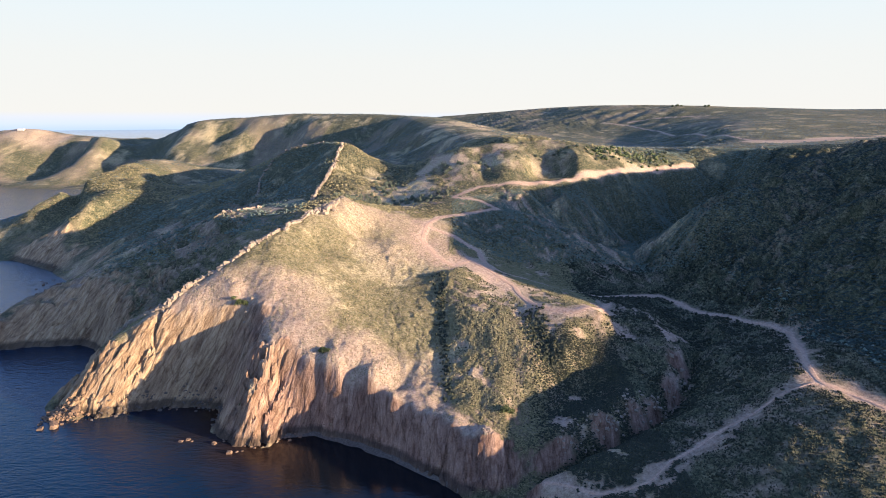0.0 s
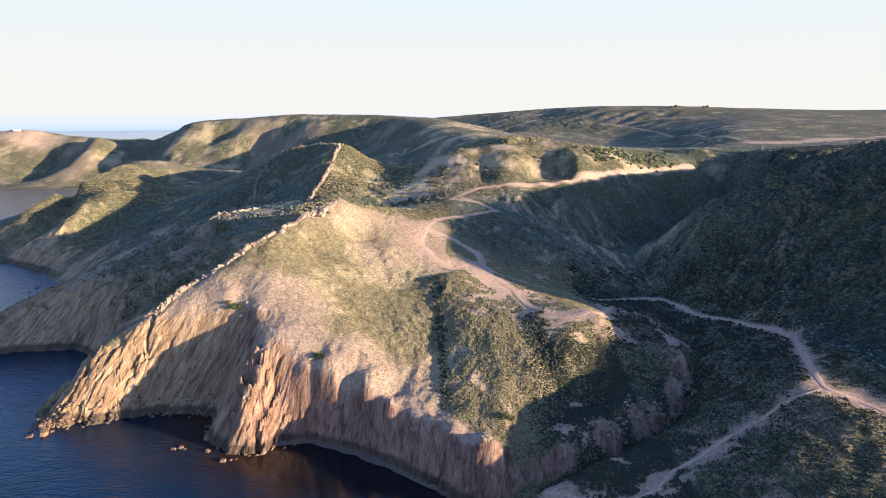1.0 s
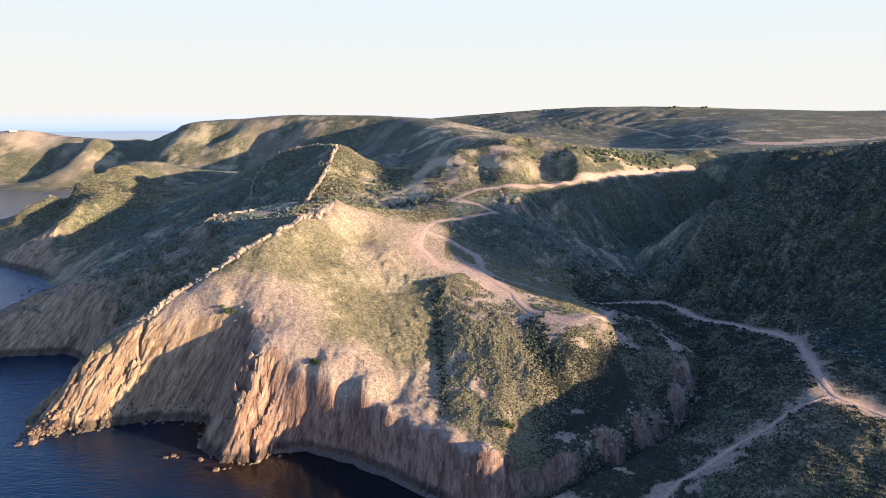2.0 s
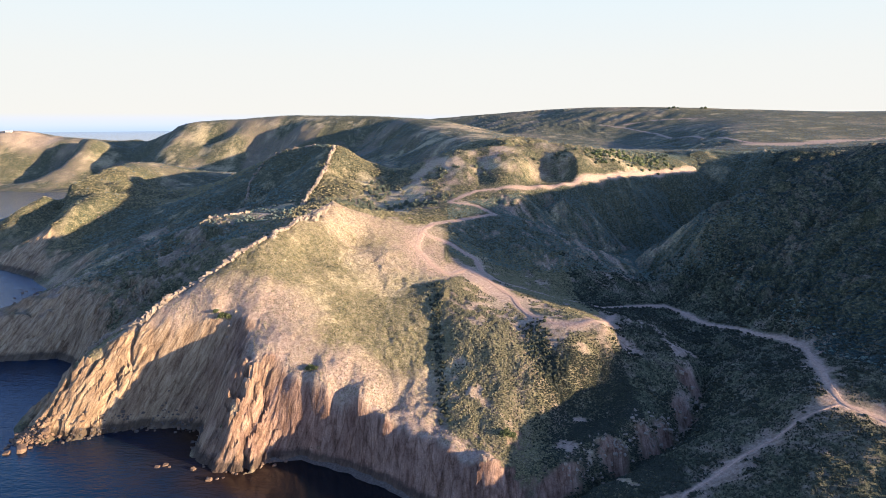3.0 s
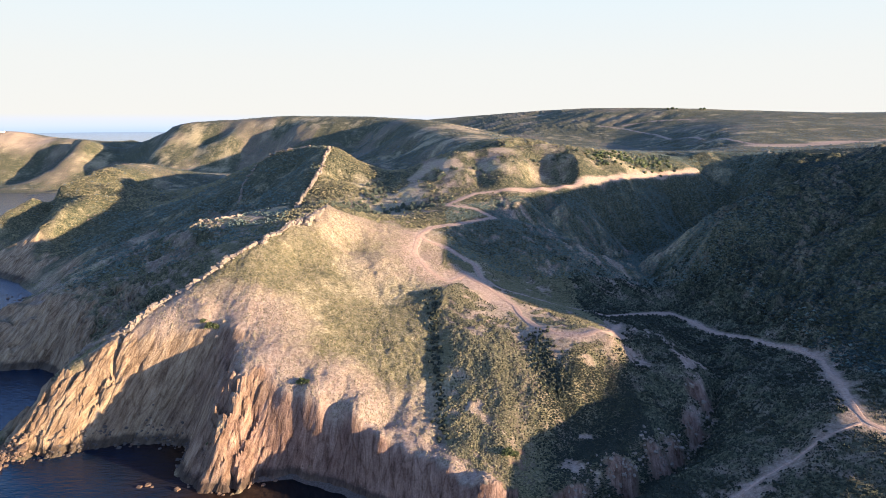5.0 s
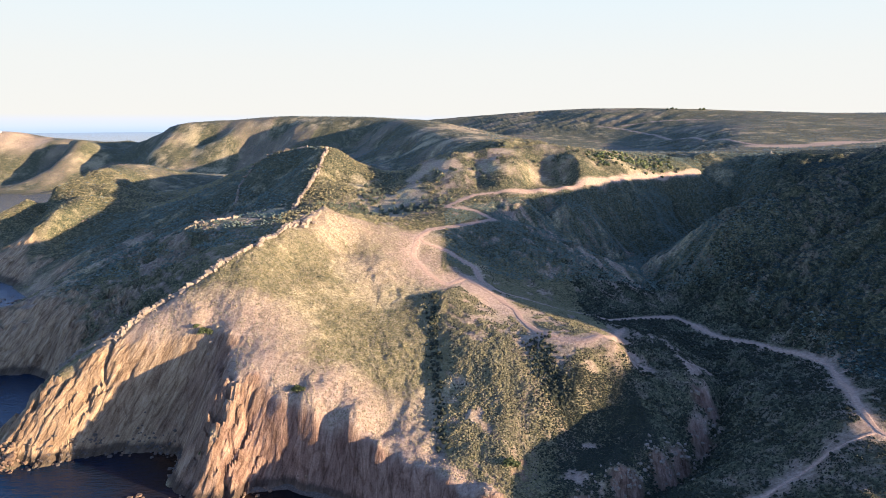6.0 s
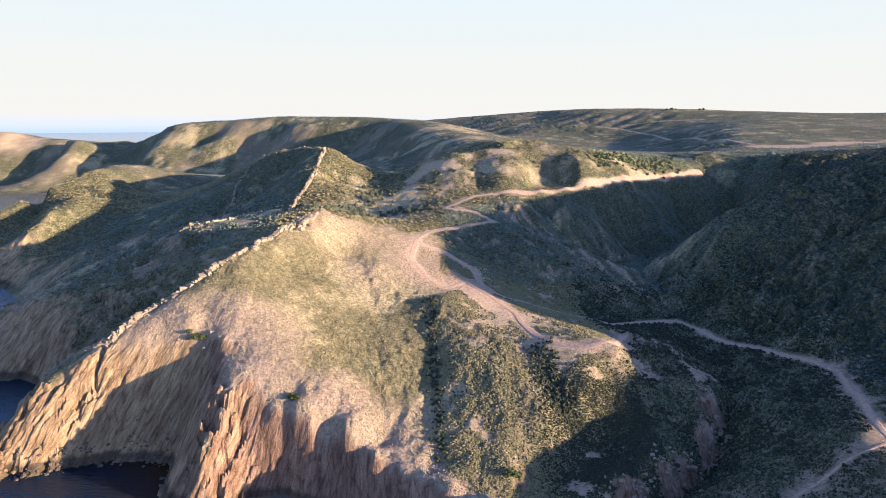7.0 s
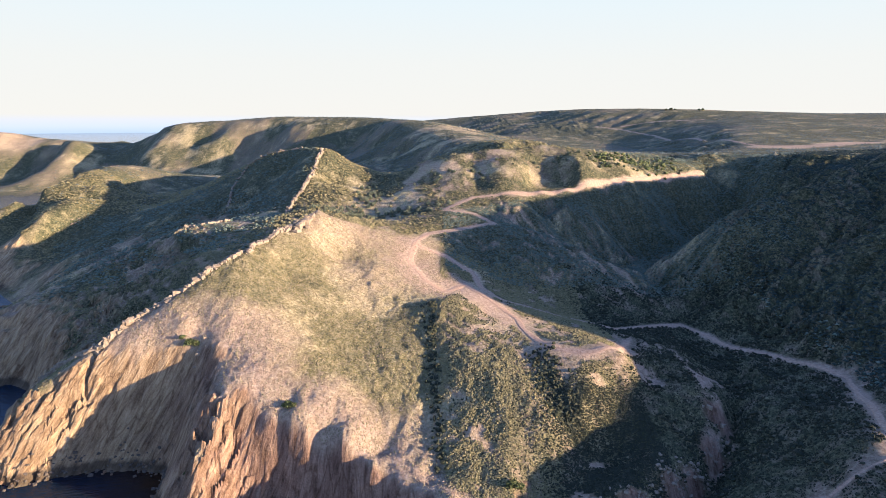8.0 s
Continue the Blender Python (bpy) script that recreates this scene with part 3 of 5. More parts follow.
# extra green right of x = 48 darkens the ground for the valley's shade
green = smooth(0.30, 0.66, patch * 0.6 + patch2 * 0.4 + 0.12 * (1 - headland) + 0.03 - 0.04 * headland - 0.25 * bare + 0.30 * shade_side - 0.10 * wild * rill_lines + 0.28 * smooth(48, 62, X) * (1 - smooth(270, 300, Y)) + 0.14 * smooth(10, 25, X) * (1 - smooth(50, 62, X)) * smooth(148, 160, Y) * (1 - smooth(205, 235, Y)) - 0.12 * lit_zone - 0.2 * straw_edge - 0.12 * flank - 0.12 * saddle
               + 0.16 * headland * (1 - smooth(8, 26, np.hypot((X + 16) * 0.8, (Y - 210) * 0.55))) + 0.12 * headland * (1 - smooth(6, 20, far_from(HEADLAND_CREST[7:11], X + 3, Y - 12))))
spur_top = smooth(0, 6, X) * (1 - smooth(46, 56, X)) * (1 - smooth(235, 262, Y)) * smooth(168, 180, Y)
green = np.minimum(green, 1 - 0.42 * headland - 0.32 * spur_top)
# soil patches on the far hills, which also pale them as haze would
bare = np.maximum(bare, (0.24 - 0.06 * smooth(-40, 60, X)) * smooth(520, 660, Y) * smooth(0.48, 0.70, fbm(X / 42, Y / 60, 73, 4)))
knobs = np.zeros_like(Z)
for kx, ky in ((46, 164.5), (57, 171), (63, 175.5), (72, 185), (77.5, 196)):
    knobs = np.maximum(knobs, 1 - smooth(2.0, 5.0, np.hypot(X - kx, Y - ky) + 4 * (patch2 - 0.5)))
rock = np.maximum(rock * (1 - smooth(33, 40, X) * (Y < 300)), 0.9 * knobs * smooth(0.25, 0.6, slope))
bare = np.maximum(bare, (0.08 + (0.14 + 0.26 * (1 - smooth(40, 70, X))) * smooth(-30, -12, X)) * lit_zone * (Y < 480) * smooth(0.42, 0.62, fbm(X / 6, Y / 14, 69, 4)))
Z += knobs * (2.4 * (fbm(X / 3.2, Y / 3.2 + Z / 4, 42, 4) - 0.5) + 1.2 * (fbm(X / 1.3, Y / 1.3, 43, 2) - 0.5))
rock = np.clip(np.maximum(rock, smooth(0.55, 0.9, slope) * smooth(0, 2, Z) * smooth(850, 900, Y) * (1 - smooth(35, 50, far_from(FAR_SHORE, X, Y)))), 0, 1)


# ---- materials ----
def material(name, rough=0.9):
    m = bpy.data.materials.new(name)
    m.use_nodes = True
    n, l = m.node_tree.nodes, m.node_tree.links
    b = n["Principled BSDF"]
    b.inputs["Roughness"].default_value = rough
    b.inputs["Specular IOR Level"].default_value = 0.15
    return m, n, l, b


def tex(n, l, scale, detail=5, rough=0.6, coords=None, stretch=None):
    """A noise of that many waves a metre, in world metres."""
    t = n.new("ShaderNodeTexNoise")
    t.inputs["Scale"].default_value, t.inputs["Detail"].default_value, t.inputs["Roughness"].default_value = scale, detail, rough
    if coords is None:
        coords = n.new("ShaderNodeNewGeometry").outputs["Position"]
    if stretch:
        mp = n.new("ShaderNodeMapping")
        mp.inputs["Scale"].default_value, mp.inputs["Rotation"].default_value = stretch[0], stretch[1]
        l.new(coords, mp.inputs["Vector"])
        coords = mp.outputs["Vector"]
    l.new(coords, t.inputs["Vector"])
    return t.outputs["Fac"]


def ramp(n, l, fac, *stops):
    r = n.new("ShaderNodeValToRGB")
    el = r.color_ramp.elements
    while len(el) < len(stops):
        el.new(0.5)
    for k, (at, colour) in zip(el, stops):
        k.position, k.color = at, (*colour, 1)
    l.new(fac, r.inputs["Fac"])
    return r.outputs["Color"]


def mix(n, l, fac, c1, c2, how="MIX"):
    m = n.new("ShaderNodeMix")
    m.data_type, m.blend_type = "RGBA", how
    for key, v in (("Factor", fac), ("A", c1), ("B", c2)):
        sock = [s for s in m.inputs if s.name == key and s.type == ("VALUE" if key == "Factor" else "RGBA")][0]
        if isinstance(v, (int, float, tuple)):
            sock.default_value = v
        else:
            l.new(v, sock)
    return [s for s in m.outputs if s.type == "RGBA"][0]


def maths(n, l, how, p, q, clamp=False):
    m = n.new("ShaderNodeMath")
    m.operation, m.use_clamp = how, clamp
    for s, v in zip(m.inputs, (p, q)):
        if isinstance(v, (int, float)):
            s.default_value = v
        else:
            l.new(v, s)
    return m.outputs[0]


def bump(n, l, b, h, strength, distance):
    k = n.new("ShaderNodeBump")
    k.inputs["Strength"].default_value, k.inputs["Distance"].default_value = strength, distance
    l.new(h, k.inputs["Height"])
    l.new(k.outputs["Normal"], b.inputs["Normal"])


def ground_material():
    m, n, l, b = material("hillside")
    at = n.new("ShaderNodeAttribute")
    at.attribute_name = "cover"
    sep = n.new("ShaderNodeSeparateColor")
    l.new(at.outputs["Color"], sep.inputs[0])
    bare_f, rock_f, green_f = sep.outputs
    fine, mid, wide = tex(n, l, 0.95, 8, 0.82), tex(n, l, 0.3, 5), tex(n, l, 0.05, 4)
    soil = ramp(n, l, fine, (0.38, (0.175, 0.118, 0.08)), (0.5, (0.405, 0.288, 0.203)), (0.62, (0.585, 0.45, 0.338)))
    soil = mix(n, l, maths(n, l, "MULTIPLY", wide, 0.7), soil, (0.42, 0.292, 0.202, 1))
    straw = ramp(n, l, fine, (0.37, (0.14, 0.115, 0.055)), (0.5, (0.345, 0.28, 0.142)), (0.63, (0.53, 0.435, 0.26)))
    grass = ramp(n, l, fine, (0.38, (0.026, 0.032, 0.018)), (0.5, (0.07, 0.072, 0.036)), (0.62, (0.19, 0.17, 0.088)))
    g = maths(n, l, "ADD", green_f, maths(n, l, "MULTIPLY", maths(n, l, "SUBTRACT", mid, 0.5), 1.6), True)
    turf = mix(n, l, g, straw, grass)
    bf = maths(n, l, "ADD", bare_f, maths(n, l, "MULTIPLY", maths(n, l, "SUBTRACT", mid, 0.5), 1.1), True)
    land_c = mix(n, l, maths(n, l, "MULTIPLY", bf, maths(n, l, "GREATER_THAN", bare_f, 0.04)), turf, soil)
    place = n.new("ShaderNodeSeparateXYZ")
    l.new(n.new("ShaderNodeNewGeometry").outputs["Position"], place.inputs[0])
    tilted = n.new("ShaderNodeCombineXYZ")
    east = maths(n, l, "MULTIPLY", maths(n, l, "ADD", place.outputs["X"], 75), 1 / 55, True)
    dip = maths(n, l, "SUBTRACT", 0.5, maths(n, l, "MULTIPLY", east, 0.45))
    l.new(maths(n, l, "SUBTRACT", place.outputs["X"], maths(n, l, "MULTIPLY", place.outputs["Z"], dip)), tilted.inputs["X"])
    l.new(maths(n, l, "MULTIPLY", place.outputs["Y"], 0.25), tilted.inputs["Y"])
    l.new(maths(n, l, "MULTIPLY", place.outputs["Z"], 0.22), tilted.inputs["Z"])
    grit = tex(n, l, 2.2, 6, 0.7)
    strata = maths(n, l, "ADD", maths(n, l, "MULTIPLY", tex(n, l, 0.55, 7, 0.58, coords=tilted.outputs["Vector"]), 0.55), maths(n, l, "MULTIPLY", grit, 0.45))
    blotch = tex(n, l, 0.04, 5)
    stone = ramp(n, l, strata, (0.33, (0.10, 0.06, 0.04)), (0.45, (0.22, 0.138, 0.094)), (0.55, (0.31, 0.203, 0.14)), (0.68, (0.42, 0.30, 0.215)))
    buff = ramp(n, l, strata, (0.33, (0.145, 0.10, 0.058)), (0.45, (0.30, 0.21, 0.117)), (0.55, (0.41, 0.30, 0.172)), (0.68, (0.54, 0.415, 0.262)))
    vein = maths(n, l, "MULTIPLY", maths(n, l, "ADD", place.outputs["X"], maths(n, l, "MULTIPLY", blotch, 110)), -0.03)
    stone = mix(n, l, maths(n, l, "ADD", vein, 0.2, True), stone, buff)
    joint = n.new("ShaderNodeTexVoronoi")
    joint.feature = "DISTANCE_TO_EDGE"
    joint.inputs["Scale"].default_value = 0.33
    warp = n.new("ShaderNodeVectorMath")
    warp.operation = "ADD"
    jag = n.new("ShaderNodeTexNoise")
    jag.inputs["Scale"].default_value, jag.inputs["Detail"].default_value = 0.6, 4
    l.new(tilted.outputs["Vector"], jag.inputs["Vector"])
    l.new(tilted.outputs["Vector"], warp.inputs[0])
    l.new(jag.outputs["Color"], warp.inputs[1])
    l.new(warp.outputs[0], joint.inputs["Vector"])
    crack = ramp(n, l, joint.outputs["Distance"], (0.0, (0.66, 0.62, 0.59)), (0.05, (1, 1, 1)))
    stone = mix(n, l, 1.0, stone, crack, "MULTIPLY")
    stone = mix(n, l, 1.0, stone, ramp(n, l, tex(n, l, 0.16, 4, coords=tilted.outputs["Vector"]), (0.36, (0.76, 0.72, 0.71)), (0.62, (1.1, 1.08, 1.05))), "MULTIPLY")
    chisel = tex(n, l, 1.1, 5, 0.62, coords=tilted.outputs["Vector"])
    stone = mix(n, l, 1.0, stone, ramp(n, l, chisel, (0.36, (0.78, 0.75, 0.73)), (0.5, (1, 1, 1)), (0.64, (1.12, 1.11, 1.1))), "MULTIPLY")
    wet = maths(n, l, "MULTIPLY", maths(n, l, "SUBTRACT", maths(n, l, "ADD", 1.9, maths(n, l, "MULTIPLY", mid, 2.8)), place.outputs["Z"]), 0.8, True)
    stone = mix(n, l, maths(n, l, "MULTIPLY", wet, 0.75), stone, (0.035, 0.028, 0.022, 1))
    l.new(mix(n, l, rock_f, land_c, stone), b.inputs["Base Color"])
    h = maths(n, l, "ADD", maths(n, l, "MULTIPLY", fine, 0.75), maths(n, l, "MULTIPLY", maths(n, l, "ADD", strata, chisel), maths(n, l, "MULTIPLY", rock_f, 0.75)))
    bump(n, l, b, h, 1.0, 0.9)
    return m


def water_material():
    m, n, l, b = material("sea_water", 0.06)
    b.inputs["Specular IOR Level"].default_value, b.inputs["IOR"].default_value = 0.32, 1.33
    wide = tex(n, l, 0.02, 3)
    deep = ramp(n, l, wide, (0.35, (0.0005, 0.010, 0.025)), (0.65, (0.0009, 0.016, 0.037)))
    place = n.new("ShaderNodeSeparateXYZ")
    l.new(n.new("ShaderNodeNewGeometry").outputs["Position"], place.inputs[0])
    # cove water coloured for the cliffs' reflection and shade, besides its shallows
    cove_tint = maths(n, l, "ADD", maths(n, l, "ADD", place.outputs["X"], 88), maths(n, l, "MULTIPLY", maths(n, l, "SUBTRACT", maths(n, l, "MINIMUM", place.outputs["Y"], 205), 198), 0.94))
    cove_tint = maths(n, l, "MULTIPLY", maths(n, l, "ADD", cove_tint, maths(n, l, "MULTIPLY", tex(n, l, 0.05, 4), 40)), 0.035, True)
    cove_tint = maths(n, l, "MULTIPLY", cove_tint, maths(n, l, "LESS_THAN", place.outputs["Y"], 215))
    cliff_shade = maths(n, l, "MULTIPLY", maths(n, l, "ADD", place.outputs["X"], 58), 0.05, True)
    cove_colour = mix(n, l, cliff_shade, (0.03, 0.0165, 0.0095, 1), (0.007, 0.0085, 0.0105, 1))
    l.new(mix(n, l, cove_tint, deep, cove_colour), b.inputs["Base Color"])
    w1 = tex(n, l, 0.33, 4, 0.6, stretch=((1, 2.6, 1), (0, 0, radians(20))))
    w2 = tex(n, l, 0.09, 3, 0.5, stretch=((1, 2.0, 1), (0, 0, radians(15))))
    lee_water = maths(n, l, "SUBTRACT", 1.0, maths(n, l, "MULTIPLY", cove_tint, 0.88))
    bump(n, l, b, maths(n, l, "MULTIPLY", maths(n, l, "ADD", w1, w2), lee_water), 0.5, 0.55)
    return m


GROUND, WATER = ground_material(), water_material()


# ---- meshes ----
def mesh_of(name, co, faces, mat, flat=False):
    """A mesh from arrays of corners and of faces with one number of corners each."""
    me = bpy.data.meshes.new(name)
    co, faces = np.asarray(co, np.float32), np.asarray(faces, np.int32)
    me.vertices.add(len(co))
    me.vertices.foreach_set("co", co.ravel())
    me.loops.add(faces.size)
    me.loops.foreach_set("vertex_index", faces.ravel())
    me.polygons.add(len(faces))
    me.polygons.foreach_set("loop_start", np.arange(len(faces), dtype=np.int32) * faces.shape[1])
    me.polygons.foreach_set("use_smooth", np.full(len(faces), not flat))
    me.update(calc_edges=True)
    me.materials.append(mat)
    return me


rows_n, cols_n = X.shape
k = np.arange(rows_n * cols_n).reshape(rows_n, cols_n)
quads = np.stack([k[:-1, :-1], k[:-1, 1:], k[1:, 1:], k[1:, :-1]], -1).reshape(-1, 4)
# leave out what lies deep under the sea
deep = (Z < -6).ravel()
quads = quads[~deep[quads].all(1)]
ground_mesh = mesh_of("ground", np.stack([X, Y, Z], -1).reshape(-1, 3), quads, GROUND)
flat = rock.ravel()[quads].mean(1) > 0.35
ground_mesh.polygons.foreach_set("use_smooth", ~flat)
layer = ground_mesh.color_attributes.new("cover", "FLOAT_COLOR", "POINT")
layer.data.foreach_set("color", np.stack([bare, rock, green, np.ones_like(Z)], -1).astype(np.float32).ravel())
ground = tagged(new("ground", ground_mesh), "dry scrub-covered coastal hills with bare soil and cliffs", "ground", kind="structure")

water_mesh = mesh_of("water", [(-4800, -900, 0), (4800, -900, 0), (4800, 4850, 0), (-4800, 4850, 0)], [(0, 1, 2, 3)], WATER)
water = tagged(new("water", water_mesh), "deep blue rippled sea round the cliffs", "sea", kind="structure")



def haze_backdrop():
    """A glowing sheet far beyond the last hills, painted as pale evening sky, mistier towards the sea."""
    m = bpy.data.materials.new("sea_haze")
    m.use_nodes = True
    n, l = m.node_tree.nodes, m.node_tree.links
    n.remove(n["Principled BSDF"])
    em = n.new("ShaderNodeEmission")
    sep = n.new("ShaderNodeSeparateXYZ")
    l.new(n.new("ShaderNodeNewGeometry").outputs["Position"], sep.inputs[0])
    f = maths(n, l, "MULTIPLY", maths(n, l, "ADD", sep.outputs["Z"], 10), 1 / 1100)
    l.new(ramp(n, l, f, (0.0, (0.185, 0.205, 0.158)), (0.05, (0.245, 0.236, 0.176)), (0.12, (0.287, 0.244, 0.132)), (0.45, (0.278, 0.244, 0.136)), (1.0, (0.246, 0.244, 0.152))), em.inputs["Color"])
    l.new(em.outputs[0], n["Material Output"].inputs["Surface"])
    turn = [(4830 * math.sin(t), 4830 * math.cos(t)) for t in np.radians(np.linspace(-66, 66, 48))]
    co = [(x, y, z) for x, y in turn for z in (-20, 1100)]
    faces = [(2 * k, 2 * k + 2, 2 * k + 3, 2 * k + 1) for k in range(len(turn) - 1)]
    tagged(new("backdrop", mesh_of("backdrop", co, faces, m)), "glowing backdrop painted as pale hazy evening sky", "sky", kind="structure")


haze_backdrop()


# ---- plants and stones ----
def foliage_material(name, dark, light, dry):
    m, n, l, b = material(name, 0.85)
    geo = n.new("ShaderNodeNewGeometry")
    c = ramp(n, l, geo.outputs["Random Per Island"], (0.0, dark), (0.6, light), (0.95, dry))
    fine = tex(n, l, 3.0, 3)
    l.new(mix(n, l, fine, c, ramp(n, l, fine, (0.3, tuple(v * 0.5 for v in dark)), (0.7, light)), "MIX"), b.inputs["Base Color"])
    return m


def stone_material(name, dark, mid, light):
    m, n, l, b = material(name, 0.9)
    info = n.new("ShaderNodeObjectInfo")
    fine, wide = tex(n, l, 1.8, 6, 0.7), tex(n, l, 0.3, 3)
    c = ramp(n, l, fine, (0.3, dark), (0.5, mid), (0.72, light))
    c = mix(n, l, maths(n, l, "MULTIPLY", info.outputs["Random"], 0.45), c, (*mid, 1))
    l.new(mix(n, l, maths(n, l, "MULTIPLY", wide, 0.5), c, (*dark, 1)), b.inputs["Base Color"])
    bump(n, l, b, fine, 0.8, 0.25)
    return m


def soil_material():
    m, n, l, b = material("track_soil", 0.95)
    fine, mid = tex(n, l, 1.4, 6, 0.7), tex(n, l, 0.22, 4)
    c = ramp(n, l, fine, (0.32, (0.17, 0.11, 0.068)), (0.5, (0.38, 0.255, 0.168)), (0.68, (0.56, 0.405, 0.28)))
    l.new(mix(n, l, maths(n, l, "MULTIPLY", mid, 0.8), c, (0.38, 0.26, 0.18, 1)), b.inputs["Base Color"])
    bump(n, l, b, fine, 0.7, 0.15)
    return m


SCRUB = foliage_material("scrub", (0.125, 0.112, 0.05), (0.245, 0.208, 0.095), (0.36, 0.30, 0.155))
# colour paled and blued to stand in for haze over the far hills
HAZE_SCRUB = foliage_material("haze_scrub", (0.085, 0.11, 0.102), (0.145, 0.167, 0.146), (0.195, 0.20, 0.168))
# near-black copies of the scrub, standing in for valley and hillside shade
SHADE_SCRUB = foliage_material("shade_scrub", (0.02, 0.024, 0.015), (0.04, 0.044, 0.026), (0.078, 0.073, 0.046))
SHADE_HILL_SCRUB = foliage_material("shade_hill_scrub", (0.02, 0.031, 0.026), (0.04, 0.055, 0.043), (0.08, 0.085, 0.065))
DRY_SCRUB = foliage_material("dry_scrub", (0.16, 0.14, 0.055), (0.235, 0.198, 0.08), (0.30, 0.25, 0.115))
STRAW = foliage_material("straw", (0.18, 0.145, 0.075), (0.32, 0.26, 0.145), (0.46, 0.37, 0.235))
# scrub green shifted to blue-grey in place of haze and slope shade
SHADE_BLUE_SCRUB = foliage_material("shade_blue_scrub", (0.074, 0.10, 0.074), (0.15, 0.175, 0.124), (0.23, 0.23, 0.17))
# leaf colour paled to stand in for sun on the bush tops
LIT_LEAF = foliage_material("lit_leaf", (0.09, 0.105, 0.07), (0.175, 0.19, 0.125), (0.27, 0.265, 0.185))
LEAF = foliage_material("leaf", (0.05, 0.066, 0.026), (0.11, 0.125, 0.044), (0.18, 0.175, 0.07))
BARK = stone_material("bark", (0.06, 0.045, 0.03), (0.12, 0.09, 0.06), (0.2, 0.16, 0.11))
PALE_STONE = stone_material("pale_stone", (0.15, 0.113, 0.075), (0.29, 0.228, 0.16), (0.42, 0.345, 0.26))
ORANGE_STONE = stone_material("orange_stone", (0.07, 0.045, 0.03), (0.21, 0.137, 0.082), (0.38, 0.275, 0.175))
GRAVEL = foliage_material("gravel", (0.19, 0.14, 0.098), (0.34, 0.255, 0.183), (0.46, 0.36, 0.27))
SOIL = soil_material()
PEBBLE = stone_material("pebbles", (0.05, 0.04, 0.03), (0.125, 0.10, 0.078), (0.24, 0.20, 0.16))

PHI = (1 + 5 ** 0.5) / 2
ICO = np.array([(-1, PHI, 0), (1, PHI, 0), (-1, -PHI, 0), (1, -PHI, 0), (0, -1, PHI), (0, 1, PHI), (0, -1, -PHI), (0, 1, -PHI), (PHI, 0, -1), (PHI, 0, 1), (-PHI, 0, -1), (-PHI, 0, 1)]) / math.hypot(1, PHI)
ICO_F = np.array([(0, 11, 5), (0, 5, 1), (0, 1, 7), (0, 7, 10), (0, 10, 11), (1, 5, 9), (5, 11, 4), (11, 10, 2), (10, 7, 6), (7, 1, 8), (3, 9, 4), (3, 4, 2), (3, 2, 6), (3, 6, 8), (3, 8, 9), (4, 9, 5), (2, 4, 11), (6, 2, 10), (8, 6, 7), (9, 8, 1)])


OCT = np.array([(1, 0, 0.1), (0.31, 0.95, -0.1), (-0.81, 0.59, 0.1), (-0.81, -0.59, -0.1), (0.31, -0.95, 0.1), (0.1, 0.05, 0.95)])
OCT_F = np.array([(0, 1, 5), (1, 2, 5), (2, 3, 5), (3, 4, 5), (4, 0, 5)])


def clumps(name, x, y, size, squash, mat, label, rng, sink=0.25, small=False):
    """Many uneven clumps of scrub, one mesh. small: five-sided humps, for those far off."""
    n = len(x)
    body, sides = (OCT, OCT_F) if small else (ICO, ICO_F)
    z = height(x, y)
    turn = rng.uniform(0, 2 * math.pi, n)
    co = body[None] * (1 + rng.uniform(-0.45, 0.35, (n, len(body), 1)))
    c, s = np.cos(turn)[:, None], np.sin(turn)[:, None]
    wide = rng.uniform(0.75, 1.3, (n, 2))
    px = (co[..., 0] * c - co[..., 1] * s) * size[:, None] * wide[:, :1]
    py = (co[..., 0] * s + co[..., 1] * c) * size[:, None] * wide[:, 1:]
    pz = co[..., 2] * (size * squash)[:, None]
    co = np.stack([px + x[:, None], py + y[:, None], pz + (z + size * squash * (1 - 2 * sink))[:, None]], -1).reshape(-1, 3)
    faces = (sides[None] + len(body) * np.arange(n)[:, None, None]).reshape(-1, 3)
    return tagged(new(name, mesh_of(name, co, faces, mat, flat=True)), label, "shrubs", kind="stuff")


def scatter(rng, n, x0, x1, y0, y1, least):
    """Places on land where the scrub is dense enough, thinned by chance."""
    x, y = rng.uniform(x0, x1, n), rng.uniform(y0, y1, n)
    g = sample(green, x, y) - 1.2 * sample(bare, x, y) - 1.5 * sample(rock, x, y)
    keep = (height(x, y) > 1.5) & (g * rng.uniform(0.5, 1.3, n) > least) & (sample(track_gap, x, y) > 0.75)
    return x[keep], y[keep]


def tufts(name, x, y, size, mat, label, rng):
    """Many small grass tufts, each an uneven cone of five sides, one mesh."""
    n = len(x)
    z = height(x, y)
    a = np.linspace(0, 2 * math.pi, 6)[:5][None] + rng.uniform(0, 6.28, (n, 1))
    out = size[:, None] * rng.uniform(0.6, 1.3, (n, 5))
    ring = np.stack([x[:, None] + np.cos(a) * out, y[:, None] + np.sin(a) * out, np.repeat(z[:, None] - 0.12, 5, 1)], -1)
    top = np.stack([x + rng.normal(0, 0.3, n) * size, y + rng.normal(0, 0.3, n) * size, z + size * rng.uniform(0.7, 1.5, n)], -1)
    co = np.concatenate([ring, top[:, None]], 1).reshape(-1, 3)
    side = np.array([(k, (k + 1) % 5, 5) for k in range(5)])
    faces = (side[None] + 6 * np.arange(n)[:, None, None]).reshape(-1, 3)
    return tagged(new(name, mesh_of(name, co, faces, mat, flat=True)), label, "grass", kind="stuff")


